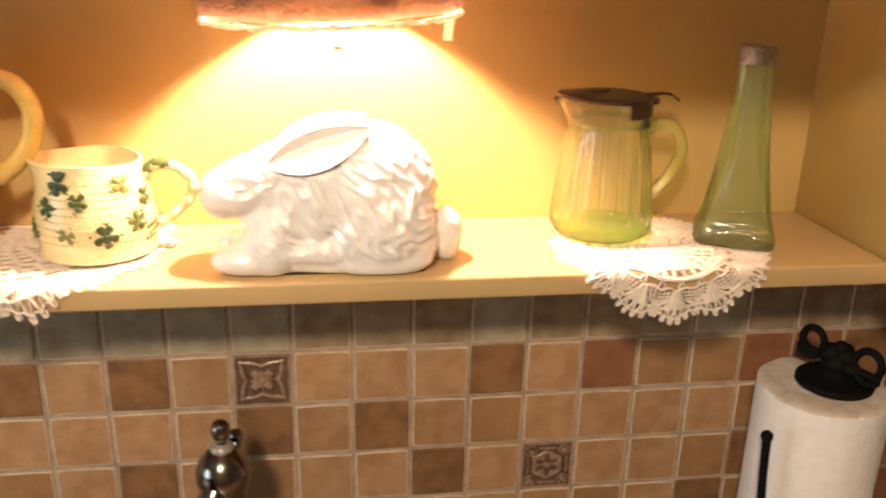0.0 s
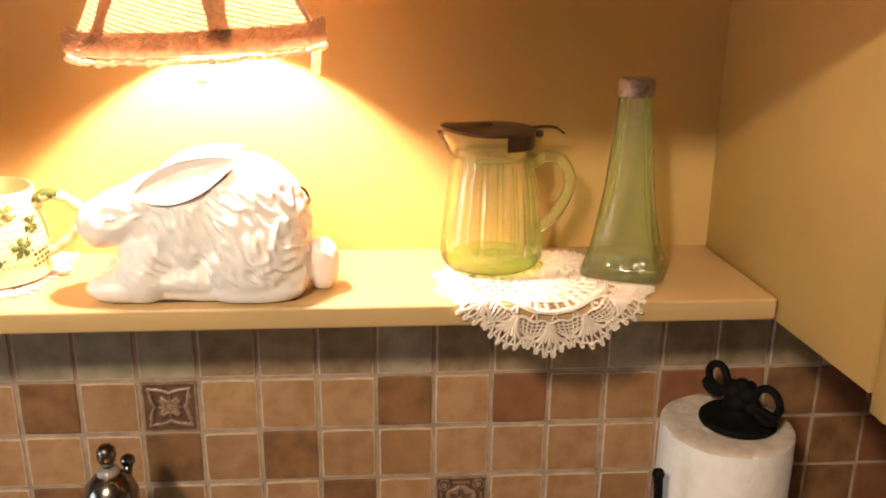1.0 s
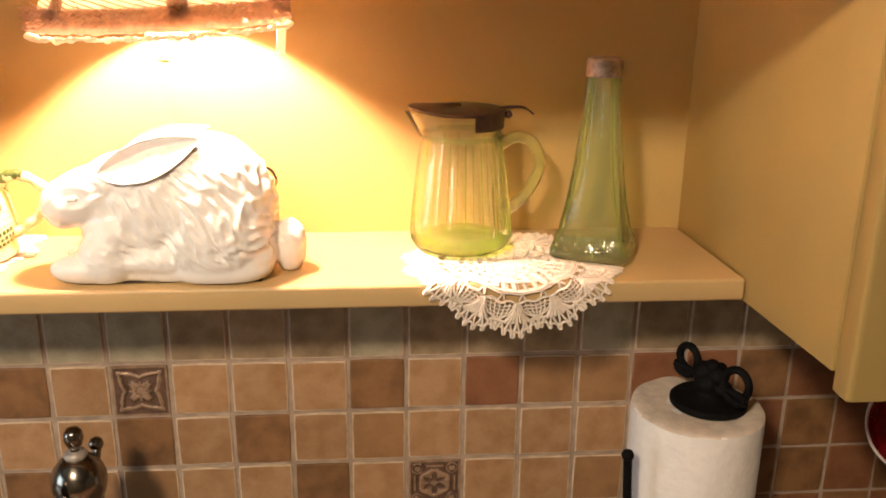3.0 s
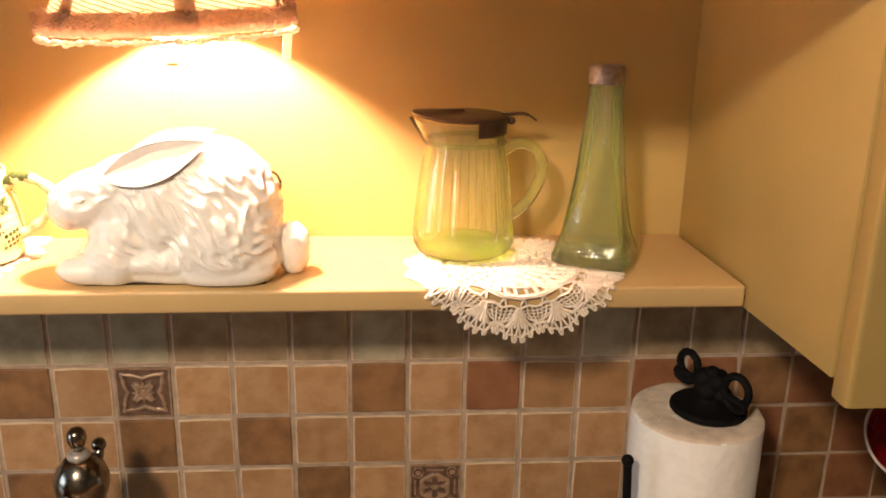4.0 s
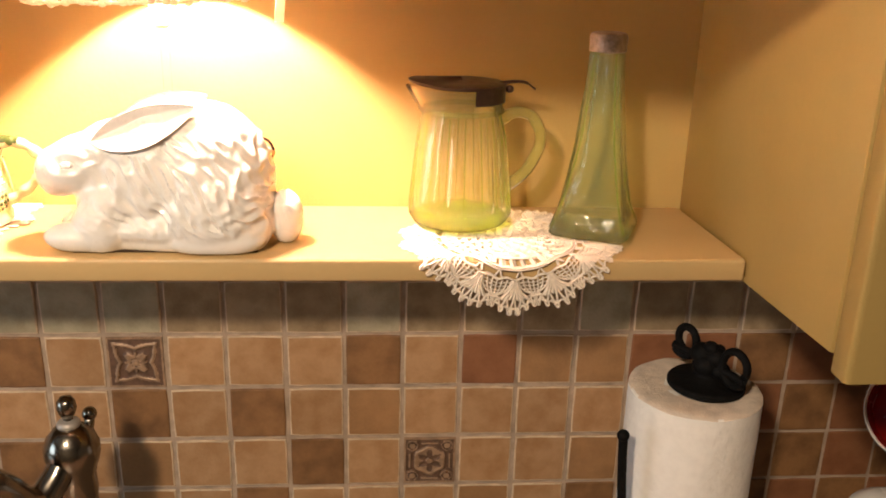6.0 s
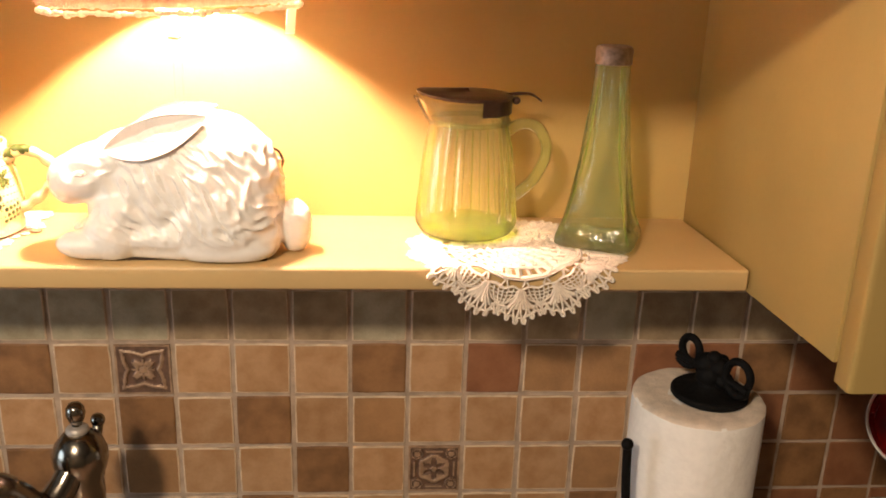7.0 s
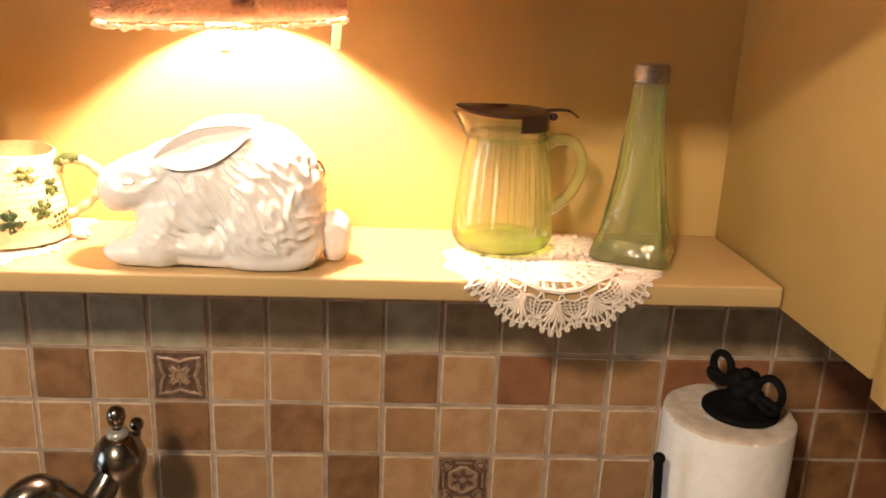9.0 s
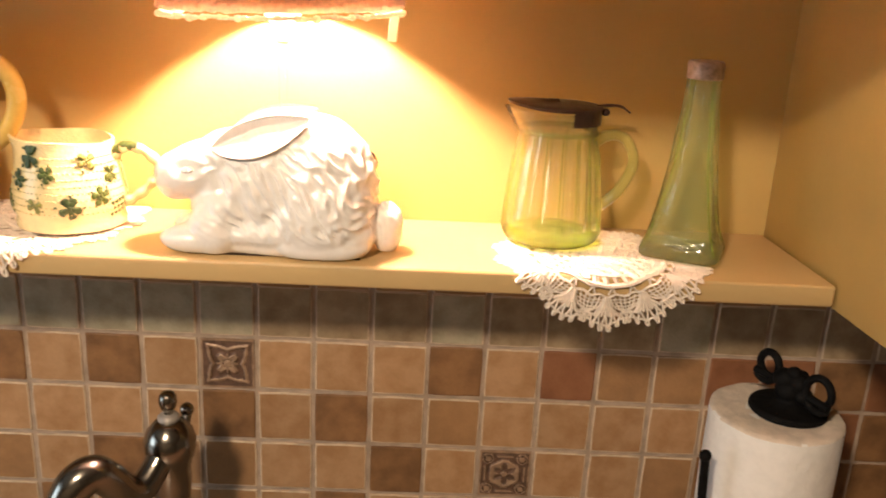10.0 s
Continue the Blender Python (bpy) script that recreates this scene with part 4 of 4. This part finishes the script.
# ---- crockery under the cabinet ----
mugm = Matrix.Translation((1.038, -0.205, 1.202)) @ Vector((-0.60, -0.62, 0.42)).to_track_quat("Z", "Y").to_matrix().to_4x4()
cup = thing("hanging_mug", (1.038, -0.205, 1.202), "white mug with a red inside hanging under the cabinet", "mug")
bm = lathe(B(), [(0.030, -0.05), (0.044, -0.045), (0.054, -0.02), (0.056, 0.028), (0.0548, 0.0305), (0.0535, 0.029), (0.0515, -0.02), (0.037, -0.043), (0.002, -0.045)], (0, 0), 48)
bmesh.ops.transform(bm, matrix=mugm, verts=bm.verts)
part("body", bm, CERAMIC, cup)
bm = lathe(B(), [(0.0528, 0.026), (0.0525, 0.026), (0.050, -0.02), (0.036, -0.040), (0.002, -0.042)], (0, 0), 48)
bmesh.ops.delete(bm, geom=[f for f in bm.faces if len(f.verts) > 4 and f.calc_center_median().z > 0], context="FACES_ONLY")
bmesh.ops.transform(bm, matrix=mugm, verts=bm.verts)
part("red_inside", bm, REDGLAZE, cup, "dark red glazed inside")
part("handle", tube(B(), smooth_path([(1.050, -0.185, 1.262), (1.063, -0.17, 1.284), (1.079, -0.15, 1.282), (1.081, -0.155, 1.249)]), 0.006, 10), CERAMIC, cup)
part("hook", tube(B(), smooth_path([(1.065, -0.168, 1.3515), (1.065, -0.168, 1.32), (1.065, -0.168, 1.294), (1.065, -0.156, 1.277), (1.065, -0.146, 1.290)]), 0.0022, 8), CAPMETAL, cup, "metal cup hook")
jar = thing("canister", (1.05, -0.2, 0.91), "white ceramic canister with a domed lid on the counter", "canister")
part("body", lathe(B(), [(0.055, 0.9102), (0.066, 0.914), (0.068, 0.95), (0.068, 1.028), (0.064, 1.040)], (1.05, -0.2), 48), CERAMIC, jar)
part("lid", lathe(B(), [(0.068, 1.0405), (0.069, 1.046), (0.062, 1.060), (0.045, 1.071), (0.02, 1.076), (0.003, 1.077)], (1.05, -0.2), 48), CERAMIC, jar)

# ---- splashback tiles ----
PITCH, TOP = 0.0762, 1.286


def line(k):
    return k * PITCH if k <= 9 else 9 * PITCH + (k - 9) * 0.0738


def tile_mesh(name, material, seed):
    """One tumbled stone tile, front towards -y, its worn edge coloured paler for the light it catches."""
    rnd = random.Random(seed)
    h, d = 0.0357, 0.0020
    bm = B()
    loops = []
    for s, y in ((h, 0.0040), (h, -0.0003 + d), (h - 0.0006, 0.0005), (h - 0.0022, 0.0)):
        ring = []
        for i in range(16):
            t = i % 4 / 4
            cx, cz = ((-s + 2 * s * t, -s), (s, -s + 2 * s * t), (s - 2 * s * t, s), (-s, s - 2 * s * t))[i // 4]
            j = 0.0002 * math.sin(seed * 3 + i * 2.1) + rnd.uniform(-0.0002, 0.0002)
            k = 0.985 if i % 4 == 0 else 1
            ring.append(bm.verts.new((cx * k + j * (cx / h), y, cz * k + j * (cz / h))))
        loops.append(ring)
    for a, (p, q) in enumerate(zip(loops, loops[1:])):
        for i in range(16):
            f = bm.faces.new((p[i], p[(i + 1) % 16], q[(i + 1) % 16], q[i]))
            f.material_index = 1 if a >= 1 else 0
    f = bm.faces.new(loops[-1])
    me = bpy.data.meshes.new(name)
    bmesh.ops.recalc_face_normals(bm, faces=bm.faces[:])
    bm.to_mesh(me)
    bm.free()
    me.materials.append(material)
    me.materials.append(EDGE if material in (TAN, MID, SHADE_OLIVE, SHADE_UMBER) else material)
    return me


KINDS = {"o": SHADE_OLIVE, "n": SHADE_UMBER, "t": TAN, "m": MID, "b": BROWN, "r": RED}
MESHES = {k: [tile_mesh("tile", m, i + 1) for i in range(4)] for k, m in KINDS.items()}
# one letter for each tile from column -6 on; D is a relief tile
PATTERN = ["ttmttmttmttmttmmtttmmtmtm",
           "oonooooonnnonnnonnnnnnbnn",
           "mtbbtbtDtttbtrmmrrbrrbrbr",
           "ttmttttbtbtmttttmbrbrbbrb",
           "tmtmtbtmttbtDttmbrbbrbrbr",
           "ttmtbttmtbtttmtbmbbrbrbbr"]


def relief_tile(x, z, rosette=False):
    n, h = 54, 0.0352
    bm = B()
    grid = []
    for i in range(n + 1):
        row = []
        for j in range(n + 1):
            u, v = -1 + 2 * i / n, -1 + 2 * j / n
            u, v = u * 1.10, v * 1.10
            r, t = math.hypot(u, v), math.atan2(v, u)
            big = max(abs(u), abs(v))
            w = min(abs(u), abs(v)) / max(big, 1e-6)
            R = 0.60 + 0.15 * math.sin(min(1, w * 1.5) * math.pi / 2) + 0.07 * w ** 5
            ht = 0.0
            if max(abs(u), abs(v)) < 1.0:
                ridge = max(0, 1 - abs(big - R) / 0.085)
                inside = big < R - 0.05
                ht = 0.0016 * ridge ** 0.5 if ridge > 0 else (-0.0012 if inside else -0.0002)
                if inside:
                    pr = abs(math.sin(2 * t)) ** 0.8 * 0.58
                    if 0.16 < r < pr:
                        ht = 0.0014 * min(1, (pr - r) * 8, (r - 0.14) * 8) - 0.0006 * (abs(abs(u) - abs(v)) < 0.045)
                    vr = abs(math.cos(2 * t)) ** 3 * 0.46
                    if 0.18 < r < vr:
                        ht = max(ht, 0.0008)
                    if r < 0.15:
                        ht = 0.0015 * math.sqrt(max(0, 1 - (r / 0.16) ** 2))
            if rosette:
                # six hollow petals in a lobed ring, curled leaves in the corners
                ht = -0.0002
                ring_r = 0.60 + 0.035 * math.cos(6 * t + math.pi)
                if r < ring_r + 0.09:
                    ht = -0.0011
                    petal = 0.50 * abs(math.cos(3 * (t - math.pi / 2))) ** 0.55
                    if 0.12 < r < 0.53 and r > petal - 0.02:
                        ht = 0.0004
                    if abs(r - ring_r) < 0.09:
                        ht = 0.0016 * math.sqrt(1 - (abs(r - ring_r) / 0.09) ** 2)
                    if r < 0.13:
                        ht = 0.0014
                elif big < 0.97:
                    curl = math.hypot(abs(u) - 0.74, abs(v) - 0.74)
                    side = abs(big - 0.86)
                    ht = 0.0013 if curl < 0.14 or 0.19 < curl < 0.26 else (0.0010 if side < 0.05 and w < 0.45 else -0.0010)
            row.append(bm.verts.new((x + u / 1.10 * h, -0.0006 - ht, z + v / 1.10 * h)))
        grid.append(row)
    for i in range(n):
        for j in range(n):
            f = bm.faces.new((grid[i][j], grid[i + 1][j], grid[i + 1][j + 1], grid[i][j + 1]))
            f.material_index = 1 if f.calc_center_median().y > -0.0008 and max(abs(f.calc_center_median().x - x), abs(f.calc_center_median().z - z)) < 0.92 * h else 0
    rim = [e for e in bm.edges if e.is_boundary]
    ext = bmesh.ops.extrude_edge_only(bm, edges=rim)
    for v in ext["geom"]:
        if isinstance(v, bmesh.types.BMVert):
            v.co.y = 0.004
    bmesh.ops.recalc_face_normals(bm, faces=bm.faces[:])
    part("relief_tile", bm, [PEWTER, PEWTER_DARK], wall, "bronzed relief tile with a six-petalled rosette in a ring" if rosette else "bronzed relief tile with a four-petalled flower in a scalloped frame")


trnd = random.Random(11)
for j, letters in enumerate(PATTERN):
    z = TOP + PITCH * 0.5 - PITCH * j
    if z - 0.036 < 0.90:
        continue
    for i, c in enumerate(letters):
        k = i - 6
        x = (line(k) + line(k + 1)) / 2
        if j == 0 and z + 0.036 > SHELF_LOW:
            z = SHELF_LOW - 0.037
        if c == "D":
            relief_tile(x, z, j > 3)
            continue
        ob = new("tile", trnd.choice(MESHES[c]))
        ob.parent = wall
        ob.matrix_basis = pose(x + trnd.uniform(-0.0006, 0.0006), trnd.uniform(-0.0004, 0.0003), z + trnd.uniform(-0.0006, 0.0006), trnd.uniform(-0.25, 0.25), trnd.uniform(-0.5, 0.5), trnd.uniform(-0.25, 0.25)) @ Matrix.Diagonal(((line(k + 1) - line(k)) / PITCH, 1, 1, 1))
